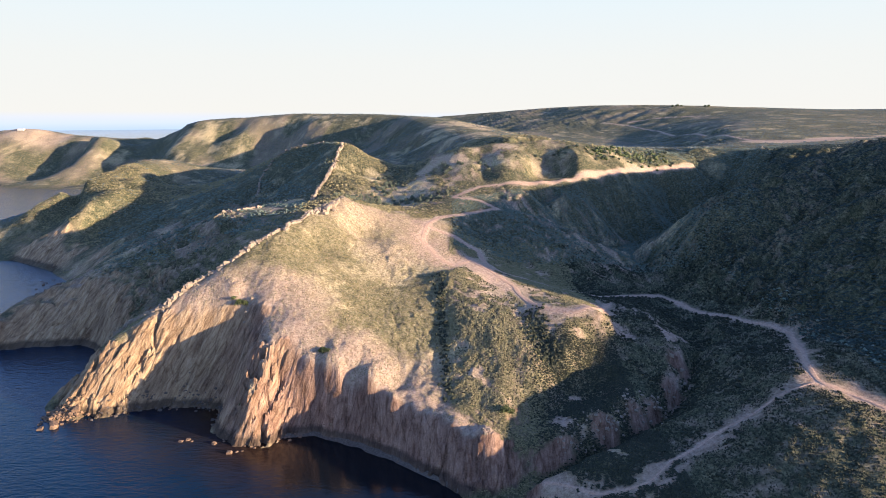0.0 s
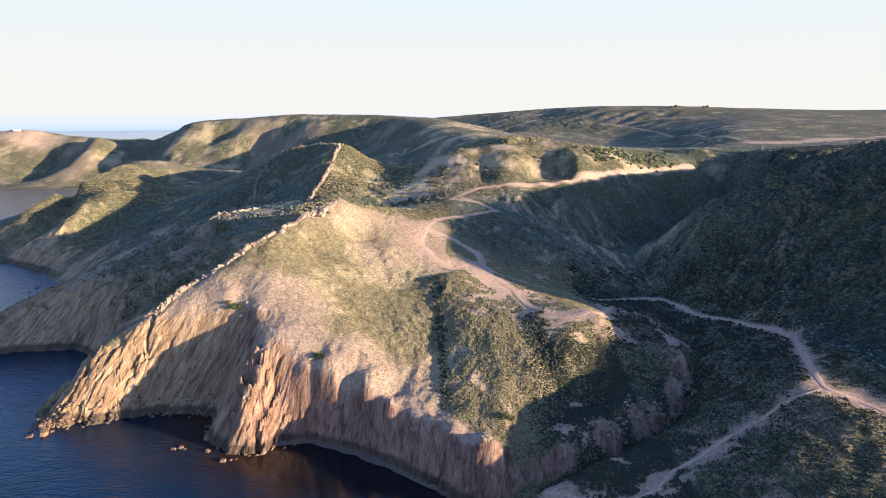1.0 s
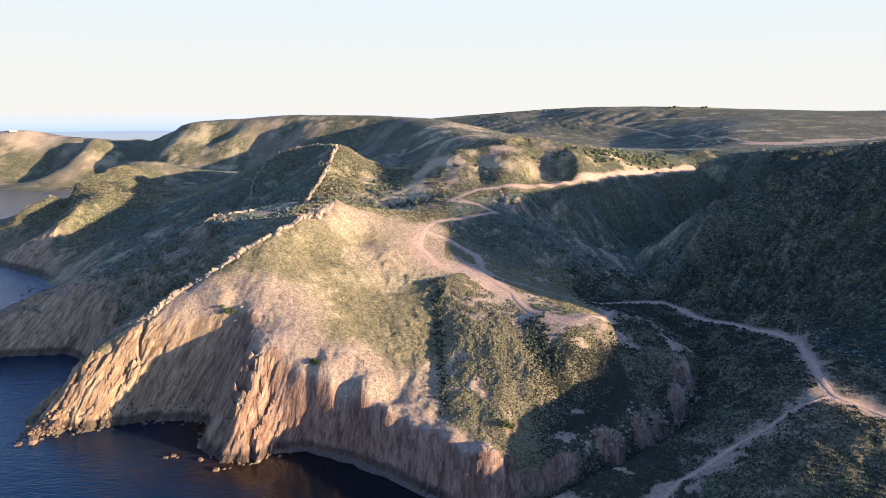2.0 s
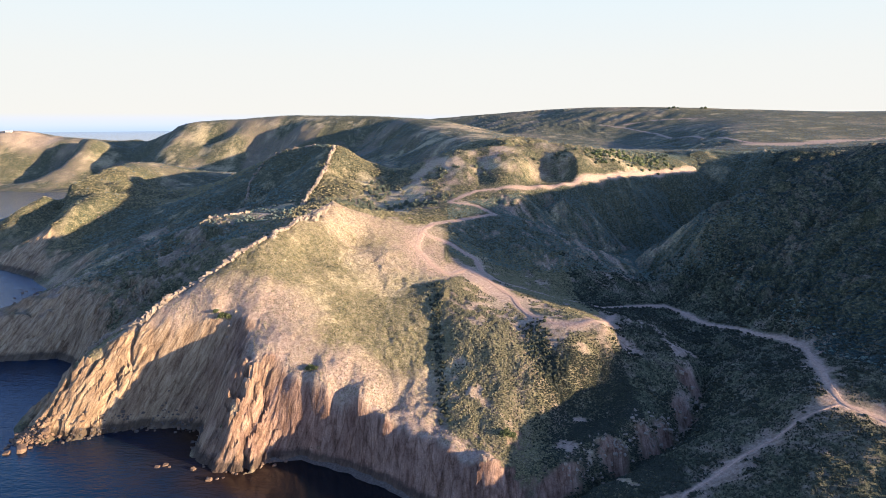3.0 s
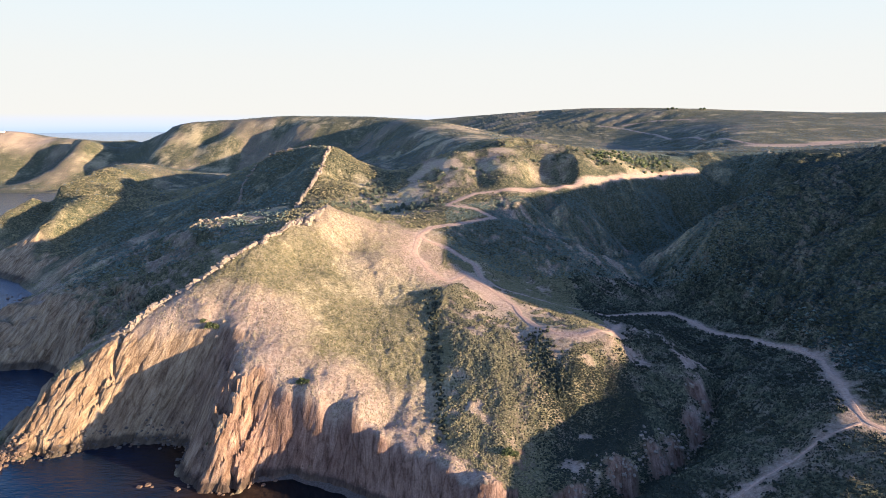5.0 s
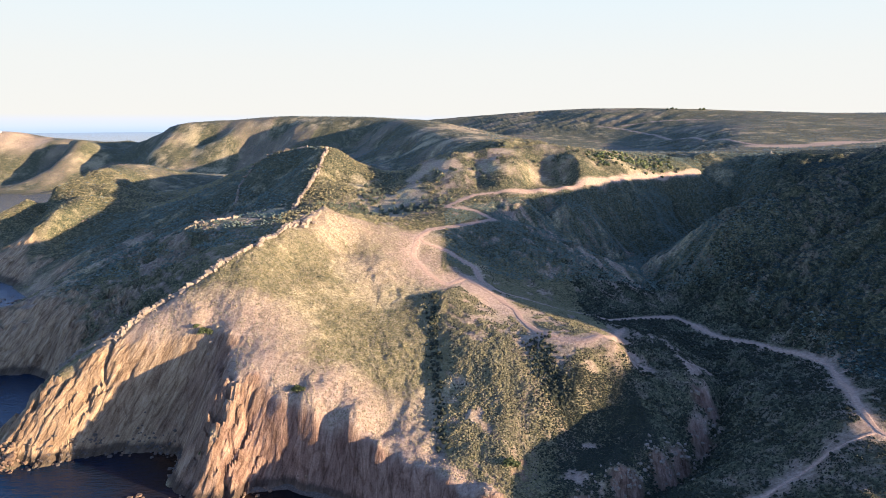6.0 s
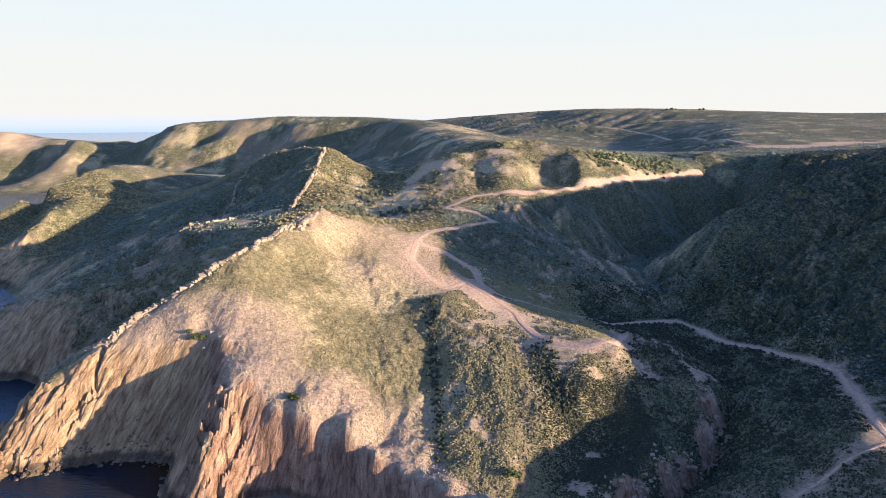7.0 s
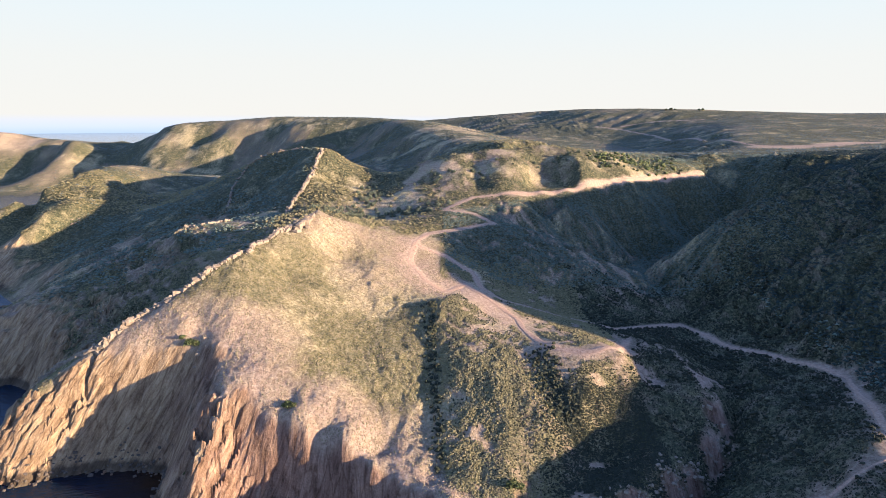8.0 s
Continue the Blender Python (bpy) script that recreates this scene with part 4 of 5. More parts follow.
def shrub_belts():
    rng = np.random.default_rng(11)
    x, y = scatter(rng, 75000, -150, 4, 150, 330, 0.26)
    clumps("scrub", x, y, rng.uniform(0.12, 0.32, len(x)) * rng.choice([1, 1, 1, 1.6], len(x)), 0.5, DRY_SCRUB, "low olive scrub on the sunlit headland", rng, small=True)
    x, y = rng.uniform(-128, 8, 90000), rng.uniform(160, 318, 90000)
    keep = (sample(rock, x, y) < 0.25) & (height(x, y) > 3) & (sample(bare, x, y) * rng.uniform(0.4, 1.4, 90000) > 0.28) & (sample(track_gap, x, y) > 0.6)
    x, y = x[keep], y[keep]
    ob = clumps("gravel", x, y, rng.uniform(0.07, 0.2, len(x)) * rng.choice([1, 1, 1, 1.4], len(x)), 0.7, GRAVEL, "loose pale stones scattered on bare soil", rng, small=True)
    tagged(ob, "loose pale stones scattered on bare soil", "stones", kind="stuff")
    # gully and hollow scrub coloured dark to carry the shade in them
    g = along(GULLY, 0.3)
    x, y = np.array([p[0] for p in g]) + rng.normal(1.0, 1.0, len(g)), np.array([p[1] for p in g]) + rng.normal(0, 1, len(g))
    clumps("scrub", x, y, rng.uniform(0.3, 0.7, len(x)), 0.9, SHADE_SCRUB, "tall scrub along the dry gully, dark-toned for the shade there", rng)
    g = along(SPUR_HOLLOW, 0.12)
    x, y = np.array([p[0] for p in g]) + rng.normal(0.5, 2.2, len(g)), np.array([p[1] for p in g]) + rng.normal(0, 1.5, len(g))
    clumps("scrub", x, y, rng.uniform(0.3, 0.7, len(x)), 0.9, SHADE_SCRUB, "scrub in the hollow of the spur, dark-toned for its shade", rng)
    x, y = rng.uniform(-125, 10, 60000), rng.uniform(165, 322, 60000)
    keep = (sample(rock, x, y) < 0.3) & (height(x, y) > 2) & (sample(track_gap, x, y) > 0.9) & (vnoise(x / 3, y / 3, 77) + rng.uniform(-0.3, 0.3, 60000) - 0.25 * sample(green, x, y) > 0.36)
    tufts("grass", x[keep], y[keep], rng.uniform(0.10, 0.32, keep.sum()), STRAW, "dry straw-coloured grass tufts on the headland", rng)
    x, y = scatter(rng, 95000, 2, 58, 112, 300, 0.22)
    # past the shadow's edge the scrub takes the darker, shade-toned colour
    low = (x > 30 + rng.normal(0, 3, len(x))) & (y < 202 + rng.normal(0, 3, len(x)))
    clumps("scrub", x[low], y[low], rng.uniform(0.16, 0.42, low.sum()), 0.7, SHADE_SCRUB, "green scrub above the creek, darkened for the valley shade", rng, small=True)
    x, y = x[~low], y[~low]
    clumps("scrub", x, y, rng.uniform(0.12, 0.36, len(x)) * rng.choice([1, 1, 1, 1.4], len(x)) * np.clip((y - 50) / 140, 0.6, 1), 0.55, SCRUB, "dense olive scrub on the spur and valley", rng, small=True)
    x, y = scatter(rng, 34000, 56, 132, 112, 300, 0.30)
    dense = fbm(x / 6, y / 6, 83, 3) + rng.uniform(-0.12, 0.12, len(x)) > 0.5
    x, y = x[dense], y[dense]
    clumps("scrub", x, y, rng.uniform(0.14, 0.42, len(x)) * rng.choice([0.7, 1, 1, 1, 1.7], len(x)) * np.clip((y - 50) / 140, 0.55, 1), 0.85, SHADE_SCRUB, "green scrub in the valley, darkened for its shade", rng)
    # tufts take the same near-black tone, to deepen the valley's shade
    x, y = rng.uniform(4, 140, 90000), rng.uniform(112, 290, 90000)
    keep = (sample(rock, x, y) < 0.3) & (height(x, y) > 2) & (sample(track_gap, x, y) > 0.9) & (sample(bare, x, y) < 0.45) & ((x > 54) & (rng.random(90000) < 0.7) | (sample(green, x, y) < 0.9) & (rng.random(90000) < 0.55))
    tufts("grass", x[keep], y[keep], rng.uniform(0.12, 0.34, keep.sum()), SHADE_SCRUB, "grass tufts between the scrub, darkened for the valley shade", rng)
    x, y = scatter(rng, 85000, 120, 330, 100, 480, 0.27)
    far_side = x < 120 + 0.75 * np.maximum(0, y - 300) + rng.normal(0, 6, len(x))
    clumps("scrub", x[far_side], y[far_side], rng.uniform(0.25, 0.7, far_side.sum()), 0.75, SHADE_BLUE_SCRUB, "scrub on the slope across the valley, blue-grey for haze and shade", rng, small=True)
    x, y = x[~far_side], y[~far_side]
    clumps("scrub", x, y, rng.uniform(0.25, 0.75, len(x)), 0.7, SHADE_HILL_SCRUB, "dense scrub on the shaded hillside, darkened for its shade", rng, small=True)
    x, y = scatter(rng, 70000, -330, 150, 290, 560, 0.30)
    vale = (x > 12 + rng.normal(0, 5, len(x))) & (y < 343 + 0.54 * x + rng.normal(0, 3, len(x)))
    thin = (x < -78) & (y < 470) & (fbm(x / 7, y / 7, 84, 3) + rng.uniform(-0.12, 0.12, len(x)) < 0.46)
    x, y, vale = x[~thin], y[~thin], vale[~thin]
    lee_side = (x < -78 + rng.normal(0, 3, len(x))) & (x > -0.55 * y + rng.normal(0, 4, len(x))) & (y < 470)
    clumps("scrub", x[lee_side], y[lee_side], rng.uniform(0.3, 0.9, lee_side.sum()), 0.8, SHADE_BLUE_SCRUB, "scrub on the seaward slopes, blue-green for their shade", rng, small=True)
    vale = vale | lee_side
    sunny = ~vale & (x > -20) & (y < 470) & (rng.random(len(x)) < 0.8)
    clumps("scrub", x[sunny], y[sunny], rng.uniform(0.2, 0.5, sunny.sum()), 0.75, SCRUB, "dry olive scrub on the sunlit hill", rng, small=True)
    vale = vale | sunny
    clumps("scrub", x[~vale], y[~vale], rng.uniform(0.3, 0.9, (~vale).sum()), 0.8, SCRUB, "olive scrub on the middle hills", rng, small=True)
    x, y = scatter(rng, 50000, 5, 150, 286, 425, 0.20)
    below = y < 343 + 0.54 * x + rng.normal(0, 2, len(x))
    x, y = x[below], y[below]
    clumps("scrub", x, y, rng.uniform(0.2, 0.55, len(x)), 0.7, SHADE_BLUE_SCRUB, "scrub in the valley between the hills, blue-green for haze and shade", rng, small=True)
    t = rng.random(150)
    x, y = 98 + 54 * t + rng.normal(0, 3, 150), 424 + 15 * t + rng.normal(0, 4.5, 150)
    clumps("scrub", x, y, rng.uniform(0.6, 1.5, 150), 0.8, LEAF, "round olive shrubs above the hill track", rng)
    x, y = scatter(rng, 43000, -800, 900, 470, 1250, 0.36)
    clumps("scrub", x, y, rng.uniform(0.5, 1.2, len(x)), 0.6, HAZE_SCRUB, "scrub on the distant hills, paled and blued for haze", rng, small=True)


def stone_mesh(name, mat, rng, blocky=0.5):
    """An uneven weathered block, 1 m across, of 48 triangles."""
    g = np.linspace(-1, 1, 3)
    pts = np.array([(a, b, c) for a in g for b in g for c in g if max(abs(a), abs(b), abs(c)) == 1])
    ball = pts / np.linalg.norm(pts, axis=1)[:, None]
    co = (pts * blocky + ball * (1 - blocky) * 1.15) * (1 + rng.uniform(-0.2, 0.16, (len(pts), 1))) + rng.uniform(-0.08, 0.08, pts.shape)
    bm = bmesh.new()
    for q in co * 0.5:
        bm.verts.new(q)
    bmesh.ops.convex_hull(bm, input=bm.verts)
    loose = [v for v in bm.verts if not v.link_faces]
    bmesh.ops.delete(bm, geom=loose, context="VERTS")
    me = bpy.data.meshes.new(name)
    bm.to_mesh(me)
    bm.free()
    me.materials.append(mat)
    return me


STONES = [stone_mesh("stone", PALE_STONE, np.random.default_rng(70 + i), 0.82) for i in range(9)]
WET_BOULDERS = [stone_mesh("boulder", PEBBLE, np.random.default_rng(110 + i), 0.6) for i in range(6)]
BOULDERS = [stone_mesh("boulder", ORANGE_STONE, np.random.default_rng(90 + i), 0.62) for i in range(7)]


def along(line, step):
    """Places every step metres along a line, with the way there."""
    out, rest = [], 0.0
    for p, q in zip(line[:-1], line[1:]):
        d = math.hypot(q[0] - p[0], q[1] - p[1])
        while rest < d:
            t = rest / d
            out.append((p[0] + (q[0] - p[0]) * t, p[1] + (q[1] - p[1]) * t, math.atan2(q[1] - p[1], q[0] - p[0])))
            rest += step
        rest -= d
    return out


def stone_wall(label, line, step, tall, wide, seed, gap=0.0):
    """A broken line of weathered blocks that stand on a crest, some fallen beside it."""
    rng = np.random.default_rng(seed)
    places = along(line, step)
    x0, y0, _ = places[0]
    root = tagged(new("stone_wall"), label, "stone wall", group="stone walls")
    root.location = (x0, y0, float(height(x0, y0)))
    for i, (x, y, way) in enumerate(places):
        swell = 0.55 + 0.9 * float(fbm(np.array([i * step / 9.0]), np.array([seed * 1.0]), seed, 3)[0])
        if rng.random() < gap:
            continue
        fallen = rng.random() < 0.15
        off = rng.normal(0, 0.35) + (rng.choice((-1, 1)) * wide * 0.9 if fallen else 0)
        x, y = x - math.sin(way) * off + rng.normal(0, 0.2), y + math.cos(way) * off + rng.normal(0, 0.2)
        hgt = tall * swell * rng.uniform(0.55, 1.3) * (0.55 if fallen else 1)
        ob = new("stone", STONES[rng.integers(len(STONES))])
        ob.parent = root
        ob.scale = ((1.0 + step) * rng.uniform(0.8, 1.7), wide * rng.uniform(0.5, 1.2), hgt)
        ob.rotation_euler = (rng.normal(0, 0.2), rng.normal(0, 0.28), way + rng.normal(0, 0.3))
        ob.location = (x - x0, y - y0, float(height(x, y)) + hgt * 0.2 - root.location.z)
    return root


def boulder(x, y, size, rng, label, z=None):
    ob = tagged(new("boulder", BOULDERS[rng.integers(len(BOULDERS))]), label, "boulder", group="shore boulders")
    size *= 0.66
    ob.scale = (size * rng.uniform(0.8, 1.3), size * rng.uniform(0.7, 1.1), size * rng.uniform(0.55, 0.9))
    ob.rotation_euler = (rng.normal(0, 0.15), rng.normal(0, 0.15), rng.uniform(0, 6.28))
    ground_z = max(float(height(x, y)), -0.1) if z is None else z
    ob.location = (x, y, ground_z + ob.scale.z * 0.22)
    return ob


def ribbon(name, line, width, label, seed):
    """A track of worn soil laid on the ground."""
    pts = along(line, 1.2)
    rng = np.random.default_rng(seed)
    n, across = len(pts), np.linspace(-0.5, 0.5, 7)
    px, py = np.array([p[0] for p in pts]), np.array([p[1] for p in pts])
    for _ in range(6):
        px[1:-1], py[1:-1] = (px[:-2] + 2 * px[1:-1] + px[2:]) / 4, (py[:-2] + 2 * py[1:-1] + py[2:]) / 4
    tx, ty = np.gradient(px), np.gradient(py)
    s = np.hypot(tx, ty) + 1e-9
    left, right = (width * (0.15 + 1.2 * fbm(np.arange(n) / 4.0, np.full(n, v), seed, 4)) for v in (0.5, 40.5))
    off = across[None] * np.where(across[None] < 0, left[:, None], right[:, None])
    gx = px[:, None] - (ty / s)[:, None] * off
    gy = py[:, None] + (tx / s)[:, None] * off
    gz = height(gx, gy) + 0.10 - 0.22 * (np.abs(across[None]) > 0.45)
    idx = np.arange(n * 7).reshape(n, 7)
    faces = np.stack([idx[:-1, :-1], idx[1:, :-1], idx[1:, 1:], idx[:-1, 1:]], -1).reshape(-1, 4)
    return tagged(new(name, mesh_of(name, np.stack([gx, gy, gz], -1).reshape(-1, 3), faces, SOIL)), label, "dirt track", kind="structure")


# ---- tracks ----
for i, (line, width) in enumerate(TRACKS):
    ribbon("road", line, width, "pale pinkish dirt track across the hills", 200 + i)

# ---- walls on the crests ----
stone_wall("pale broken stone ridge along the headland crest", CREST_BACK[3:5] + HEADLAND_CREST[5:12], 0.62, 1.7, 1.4, 301)
stone_wall("pale weathered stone ridge climbing to the second peak", SECOND_WALL, 1.2, 2.0, 1.4, 302)
stone_wall("low broken stone line round the shaded hill", SECOND_CREST[4:], 1.9, 1.3, 1.2, 303, 0.25)

# ---- boulders at the foot of the cliffs ----
rng = np.random.default_rng(401)
for i in range(80):
    x, y = -129 + rng.normal(0, 3.4), 196.8 + rng.normal(0, 1.6)
    boulder(x, y, rng.uniform(0.8, 2.0) * rng.choice((1, 1, 1, 1.6)), rng, "orange-brown boulder in the heap at the headland tip")
for x, y, size in ((-131, 189, 3.0), (-127.5, 190.5, 4.2), (-133, 192, 2.0)):
    boulder(x, y, size, rng, "pale flat boulder awash off the headland tip", -0.3)
for x, y, size in ((-82, 181, 1.8), (-80, 182, 2.4), (-78.5, 181, 1.3), (-71, 179.5, 2.2), (-64.5, 174, 2.6), (-62.5, 174.6, 1.4), (-61, 175.2, 1.1), (-64, 179, 1.5)):
    boulder(x, y, size, rng, "small wet boulder standing in the dark water", -0.25)
for i in range(45):
    k = rng.integers(3, 14)
    t = rng.random()
    p, q = SHORE[k], SHORE[k + 1]
    boulder(p[0] + (q[0] - p[0]) * t + rng.normal(0, 0.8), p[1] + (q[1] - p[1]) * t + rng.normal(0, 0.8), rng.uniform(0.5, 1.5), rng, "small fallen boulder at the foot of the cliff")
for i in range(50):
    k = rng.integers(1, 7)
    t = rng.random()
    p, q = SHORE[k], SHORE[k + 1]
    ob = boulder(p[0] + (q[0] - p[0]) * t + rng.normal(0, 1.6), p[1] + (q[1] - p[1]) * t + rng.normal(0.6, 2.0), 0.4 + 1.5 * rng.random() ** 3, rng, "small dark boulder in the rubble along the cove shore")
    ob.data = WET_BOULDERS[rng.integers(len(WET_BOULDERS))]
for i in range(60):
    t = rng.random()
    x, y = -207 - 34 * t + rng.normal(0, 5), 316 + 62 * t + rng.normal(0, 6)
    if float(height(x, y)) < -0.3:
        boulder(x, y, rng.uniform(0.8, 2.4), rng, "dark wave-washed boulder in the shaded bay", -0.2)

n = 260
k, t = rng.integers(1, 7, n), rng.random(n)
shore = np.array(SHORE)
x, y = ((shore[k] * (1 - t[:, None]) + shore[k + 1] * t[:, None])[:, :2] + rng.normal(0, 1.6, (n, 2))).T
ob = clumps("rubble", x, y, 0.2 + 0.5 * rng.random(n) ** 2, 0.7, PEBBLE, "dark wet rubble along the cove shore", rng)
tagged(ob, "dark wet rubble along the cove shore", "stones", kind="stuff")
bank = np.array([p[:2] for p in along(CREEK_BANK[:8], 0.14)])
x, y = (bank + rng.normal(0, 1.7, bank.shape) + (0.8, -1.2)).T
ob = clumps("rubble", x, y, 0.12 + 0.5 * rng.random(len(x)) ** 3, 0.8, PALE_STONE, "pale broken rock along the creek bank", rng)
tagged(ob, "pale broken rock along the creek bank", "stones", kind="stuff")
x, y = -129 + rng.normal(0, 3.6, 160), 196.8 + rng.normal(0, 1.8, 160)
ob = clumps("rubble", x, y, rng.uniform(0.25, 0.7, 160), 0.8, ORANGE_STONE, "broken orange-brown rubble between the tip boulders", rng)
tagged(ob, "broken orange-brown rubble between the tip boulders", "stones", kind="stuff")

# ---- ruins and outcrops ----
stone_wall("ruined low stone wall on the shaded slope", [(-122.7, 343), (-119, 341), (-113.5, 340)], 1.0, 1.4, 1.0, 304)
stone_wall("ruined low stone wall among the scrub", [(-112, 345), (-108.5, 350), (-104.2, 358)], 1.1, 1.2, 1.0, 305, 0.1)
stone_wall("rough brown rock outcrop below the peak", [(-55.2, 276), (-51.6, 280), (-48.8, 290)], 1.3, 2.6, 2.0, 306)
for cx, cy, spread, n, label in ((-242.6, 468.0, 3.5, 9, "pale boulder on the sunlit ridge"), (-275.3, 588.0, 4, 8, "pale boulder on the distant ridge top"), (-159.9, 374.0, 1.5, 4, "pale boulder on the shaded slope"), (-92.7, 383.0, 6, 14, "pale boulder below the second peak"), (-68.5, 214.0, 1.2, 5, "pale boulder beside the cliff-top bush"), (-116.6, 341.0, 3, 5, "pale fallen boulder beside the ruin"), (-51.3, 291.0, 2.2, 16, "pale rough boulder of the rocky summit"), (12.2, 160.5, 1.2, 4, "pale boulder on the cliff edge"), (77.4, 193.0, 3, 8, "pale boulder on the creek bank"), (58.7, 176.0, 3, 8, "pale boulder on the creek bank")):
    for i in range(n):
        x, y = cx + rng.normal(0, spread), cy + rng.normal(0, spread)
        ob = boulder(x, y, rng.uniform(0.7, 1.8), rng, label)
        ob.data = STONES[rng.integers(len(STONES))]


def part(name, me, parent, label=""):
    ob = new(name, me)
    ob.parent = parent
    return tagged(ob, label) if label else ob


def stem(name, length, r0, r1, bend, rng, mat):
    """A tapered, slightly bent stem of six sides."""
    co, faces = [], []
    for k in range(5):
        t = k / 4
        for s in range(6):
            a = s * math.pi / 3
            r = (r0 + (r1 - r0) * t) * rng.uniform(0.9, 1.1)
            co.append((bend[0] * t * t + r * math.cos(a), bend[1] * t * t + r * math.sin(a), length * t))
    for k in range(4):
        faces += [(6 * k + s, 6 * k + (s + 1) % 6, 6 * k + 6 + (s + 1) % 6, 6 * k + 6 + s) for s in range(6)]
    return mesh_of(name, co, faces, mat)


def leaves(name, count, reach, centre, leaf, rng, mat):
    """A crown of small bent leaf sprays, gathered in uneven clumps."""
    heads = rng.normal(0, 1, (9, 3))
    heads = heads / np.linalg.norm(heads, axis=1)[:, None] * rng.uniform(0.35, 0.8, (9, 1)) * np.array(reach)
    heads[:, 2] = np.abs(heads[:, 2])
    at = heads[rng.integers(9, size=count)] + rng.normal(0, 0.24, (count, 3)) * np.array(reach) + np.array(centre)
    u, v = rng.normal(0, 1, (count, 3)), rng.normal(0, 1, (count, 3))
    u, v = u / np.linalg.norm(u, axis=1)[:, None] * leaf, v / np.linalg.norm(v, axis=1)[:, None] * leaf
    w = np.cross(u, v) / leaf * 0.4
    co = np.stack([at - u, at + v + w, at + u, at - v + w], 1).reshape(-1, 3)
    tri = np.array([(0, 1, 2), (0, 2, 3)])
    return mesh_of(name, co, (tri[None] + 4 * np.arange(count)[:, None, None]).reshape(-1, 3), mat, flat=True)


def bush(x, y, wide, tall, label, seed, name="bush", category="bush", trunk=0.25, leaf_count=620, foliage=LEAF):
    rng = np.random.default_rng(seed)
    root = tagged(new(name), label, category)
    root.location = (x, y, float(height(x, y)) - 0.1)
    for k in range(3):
        part("limb" if k else "trunk", stem("stem", tall * 0.6, 0.05 * wide + 0.03, 0.02 * wide, (rng.normal(0, 0.2 * wide), rng.normal(0, 0.2 * wide)), rng, BARK), root)
    part("crown", leaves("crown", leaf_count, (wide / 2, wide / 2, tall * 0.6), (0, 0, tall * trunk), max(0.10, 0.09 * wide), rng, foliage), root)
    return root


for i, (x, y, wide, tall) in enumerate(((-72.2, 216.5, 3.4, 1.8), (-70.1, 216.0, 2.6, 1.5), (-74.7, 217.5, 2.2, 1.2))):
    bush(x, y, wide, tall, "dark green bush among pale rocks above the cliff", 500 + i)
for i, (x, y, wide, tall) in enumerate(((-39.0, 194.5, 3, 1.9), (-37.5, 194.0, 2, 1.3), (18.0, 170.5, 3, 1.9), (20.0, 171.0, 2.2, 1.5), (-64.3, 187.0, 1.6, 1))):
    bush(x, y, wide, tall, "round bright green bush on bare pink soil", 520 + i)
# rows of rounded bushes on the saddle and on the sunlit hill behind it
rng = np.random.default_rng(560)
for line, count, spread, label, group in (([(-30.0, 432.0), (-33.1, 412.0), (-36.1, 388.0), (-42.6, 368.0), (-59.5, 360.0), (-52.2, 366.0), (-43.8, 364.0), (-35.5, 362.0), (-27.3, 362.0), (-19.2, 362.0), (-10.5, 366.0), (2.0, 356.0)], 170, 4.2, "rounded bush on the saddle between the hills, paled for its sunlit top", "saddle bushes"),
                                          ([(-6.7, 395.0), (5.8, 408.0), (18.2, 402.0), (30.7, 402.0), (44.4, 415.0), (98.9, 420.0), (119.0, 425.0), (141.2, 435.0), (164.2, 445.0)], 40, 5.0, "olive rounded bush on the sunlit hillside", "hillside bushes")):
    first = [bush(0, 0, 1.0, 0.75, label, 561 + i, leaf_count=260, foliage=LIT_LEAF) for i in range(3)]
    pts = along(line, 1.0)
    for i in range(count):
        x, y, _ = pts[rng.integers(len(pts))]
        x, y, size = x + rng.normal(0, spread), y + rng.normal(0, spread), rng.uniform(1.5, 3.4)
        ob = first[i] if i < 3 else copy_thing(first[i % 3], pose(0, 0, 0))
        ob.matrix_world = pose(x, y, float(height(x, y)) - 0.1, 0, 0, rng.uniform(0, 360)) @ Matrix.Scale(size, 4)
        tagged(ob, label, "bush", group=group)
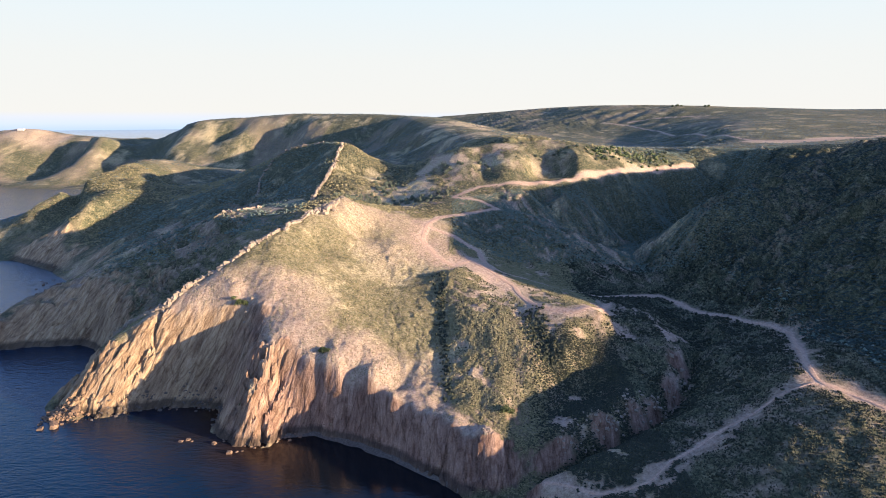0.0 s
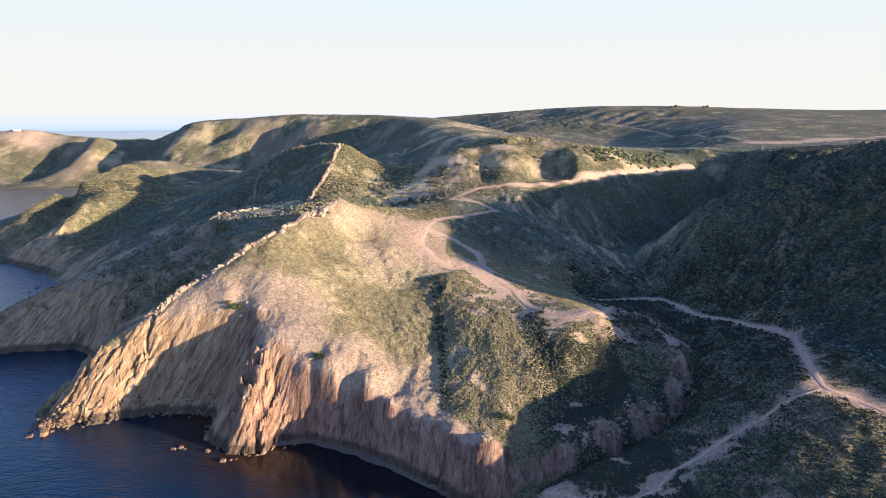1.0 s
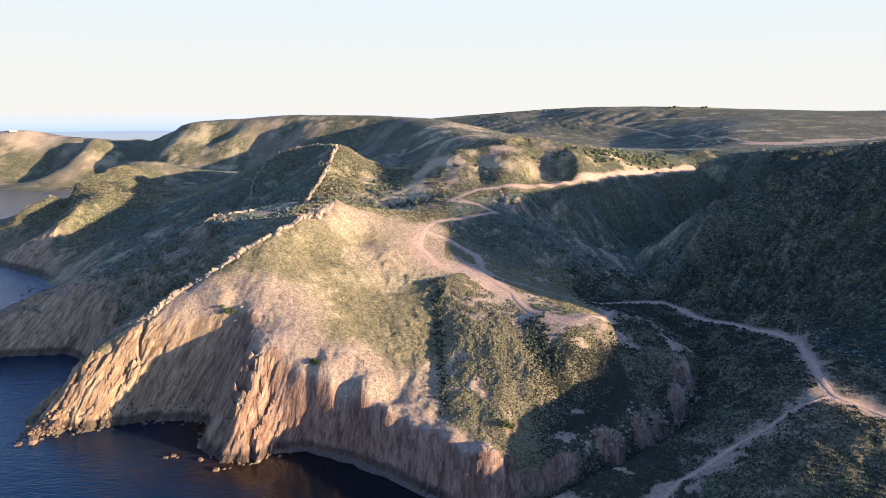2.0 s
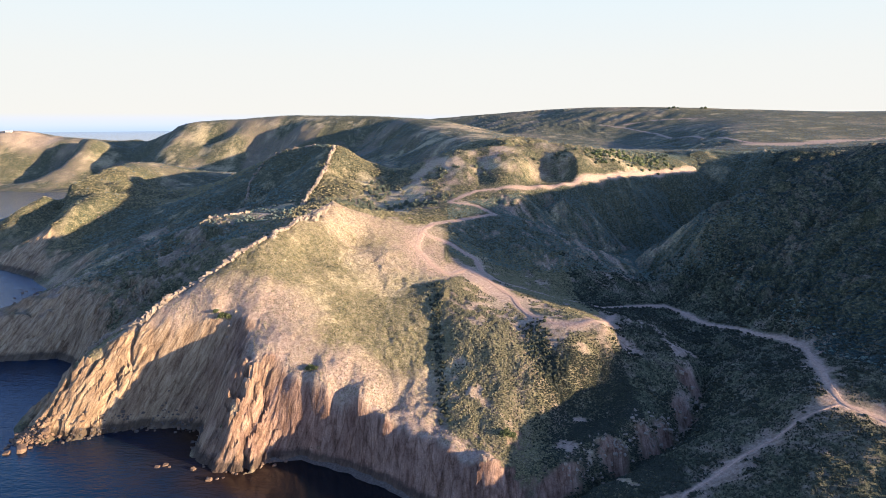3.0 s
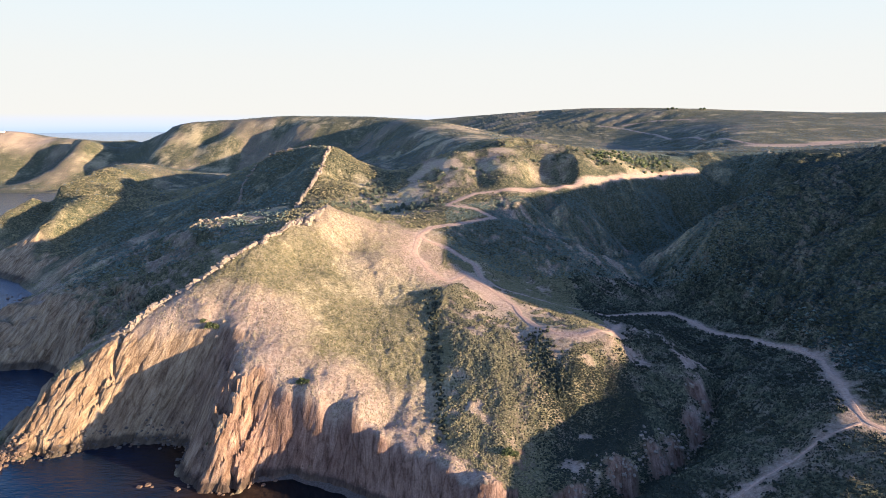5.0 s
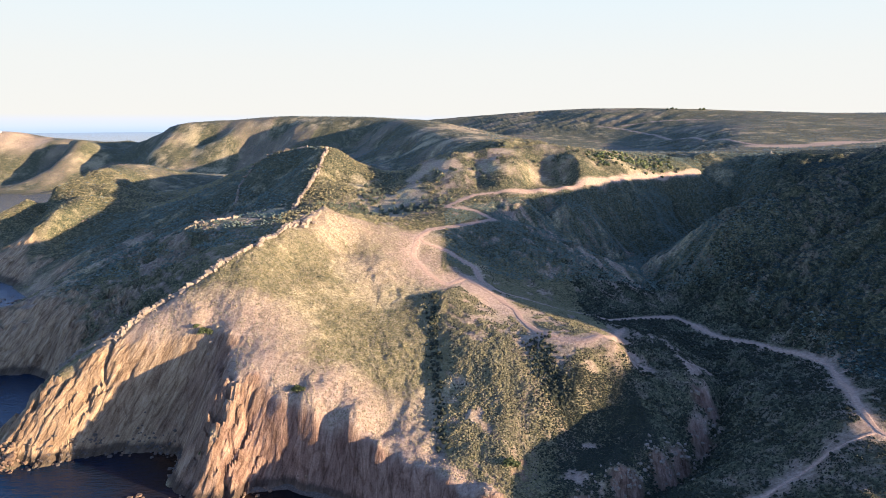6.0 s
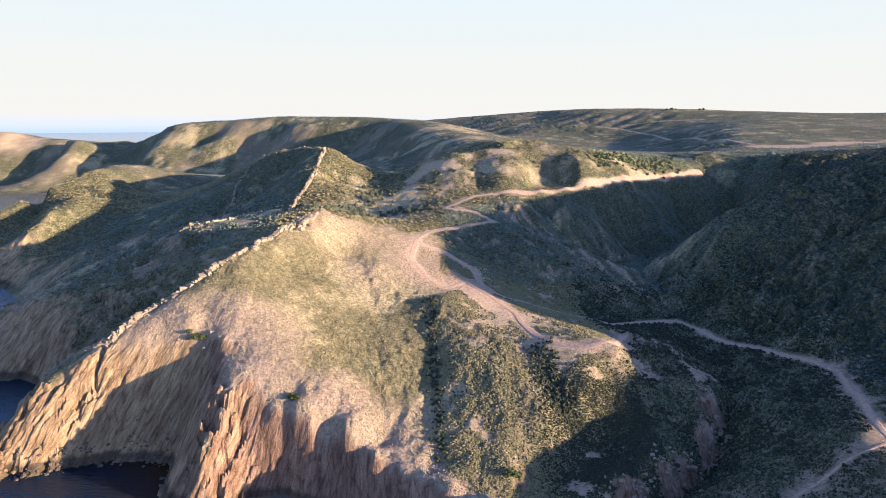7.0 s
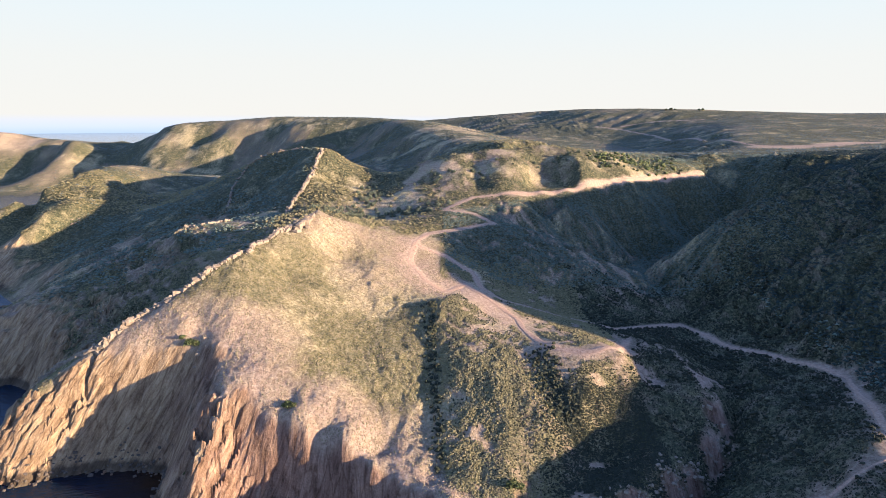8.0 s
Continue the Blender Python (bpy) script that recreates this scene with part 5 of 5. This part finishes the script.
for i, (x, y, wide, tall) in enumerate(((453.2, 1278.0, 5, 3.6), (462.8, 1280.0, 6, 4.2), (470.6, 1280.0, 4, 3), (517.4, 1280.0, 5, 3.4), (525.2, 1280.0, 6, 3.8))):
    bush(x, y, wide, tall, "small dark tree on the far skyline", 540 + i, "tree", "tree", 0.4)


def far_house(x, y):
    """A small flat-roofed white building on the far summit."""
    root = tagged(new("building"), "small white flat-roofed building on the far summit", "building")
    root.location = (x, y, float(height(x, y)) - 0.5)
    m, n, l, b = material("white_plaster", 0.8)
    l.new(ramp(n, l, tex(n, l, 0.8, 4), (0.3, (0.5, 0.46, 0.40)), (0.7, (0.62, 0.58, 0.52))), b.inputs["Base Color"])

    def block(name, x0, x1, y0, y1, z0, z1):
        co = [(a, c, d) for a in (x0, x1) for c in (y0, y1) for d in (z0, z1)]
        faces = [(0, 1, 3, 2), (4, 6, 7, 5), (0, 4, 5, 1), (2, 3, 7, 6), (0, 2, 6, 4), (1, 5, 7, 3)]
        return part(name, mesh_of(name, co, faces, m, flat=True), root)

    block("wall", -5, 5, -2.5, 2.5, 0, 3.0)
    block("roof", -5.2, 5.2, -2.7, 2.7, 3.0, 3.25)


far_house(-710.7, 1085.0)


# ---- pebble beach under the cliff ----
def beach():
    line = SHORE[10:16]
    pts = along(line, 0.8)
    n, across = len(pts), np.linspace(0, 1, 5)
    co = []
    for i, (x, y, way) in enumerate(pts):
        wide = 2.6 * math.sin(math.pi * min(1, (i + 1) / n * 1.15)) ** 0.5 * (0.8 + 0.4 * float(vnoise(np.array([i / 5.0]), np.array([0.0]), 9)[0])) if i < n - 1 else 0.3
        for t in across:
            o = 1.0 - t * (wide + 1.0)
            co.append((x - math.sin(way) * o, y + math.cos(way) * o, 0.75 - 0.95 * t + 0.1 * float(vnoise(np.array([x * 1.3]), np.array([y * 1.3 + 9 * t]), 4)[0])))
    k = np.arange(n * 5).reshape(n, 5)
    faces = np.stack([k[:-1, :-1], k[:-1, 1:], k[1:, 1:], k[1:, :-1]], -1).reshape(-1, 4)
    tagged(new("beach", mesh_of("beach", co, faces, PEBBLE)), "narrow grey pebble beach under the cliff", "beach", kind="structure")


beach()
shrub_belts()
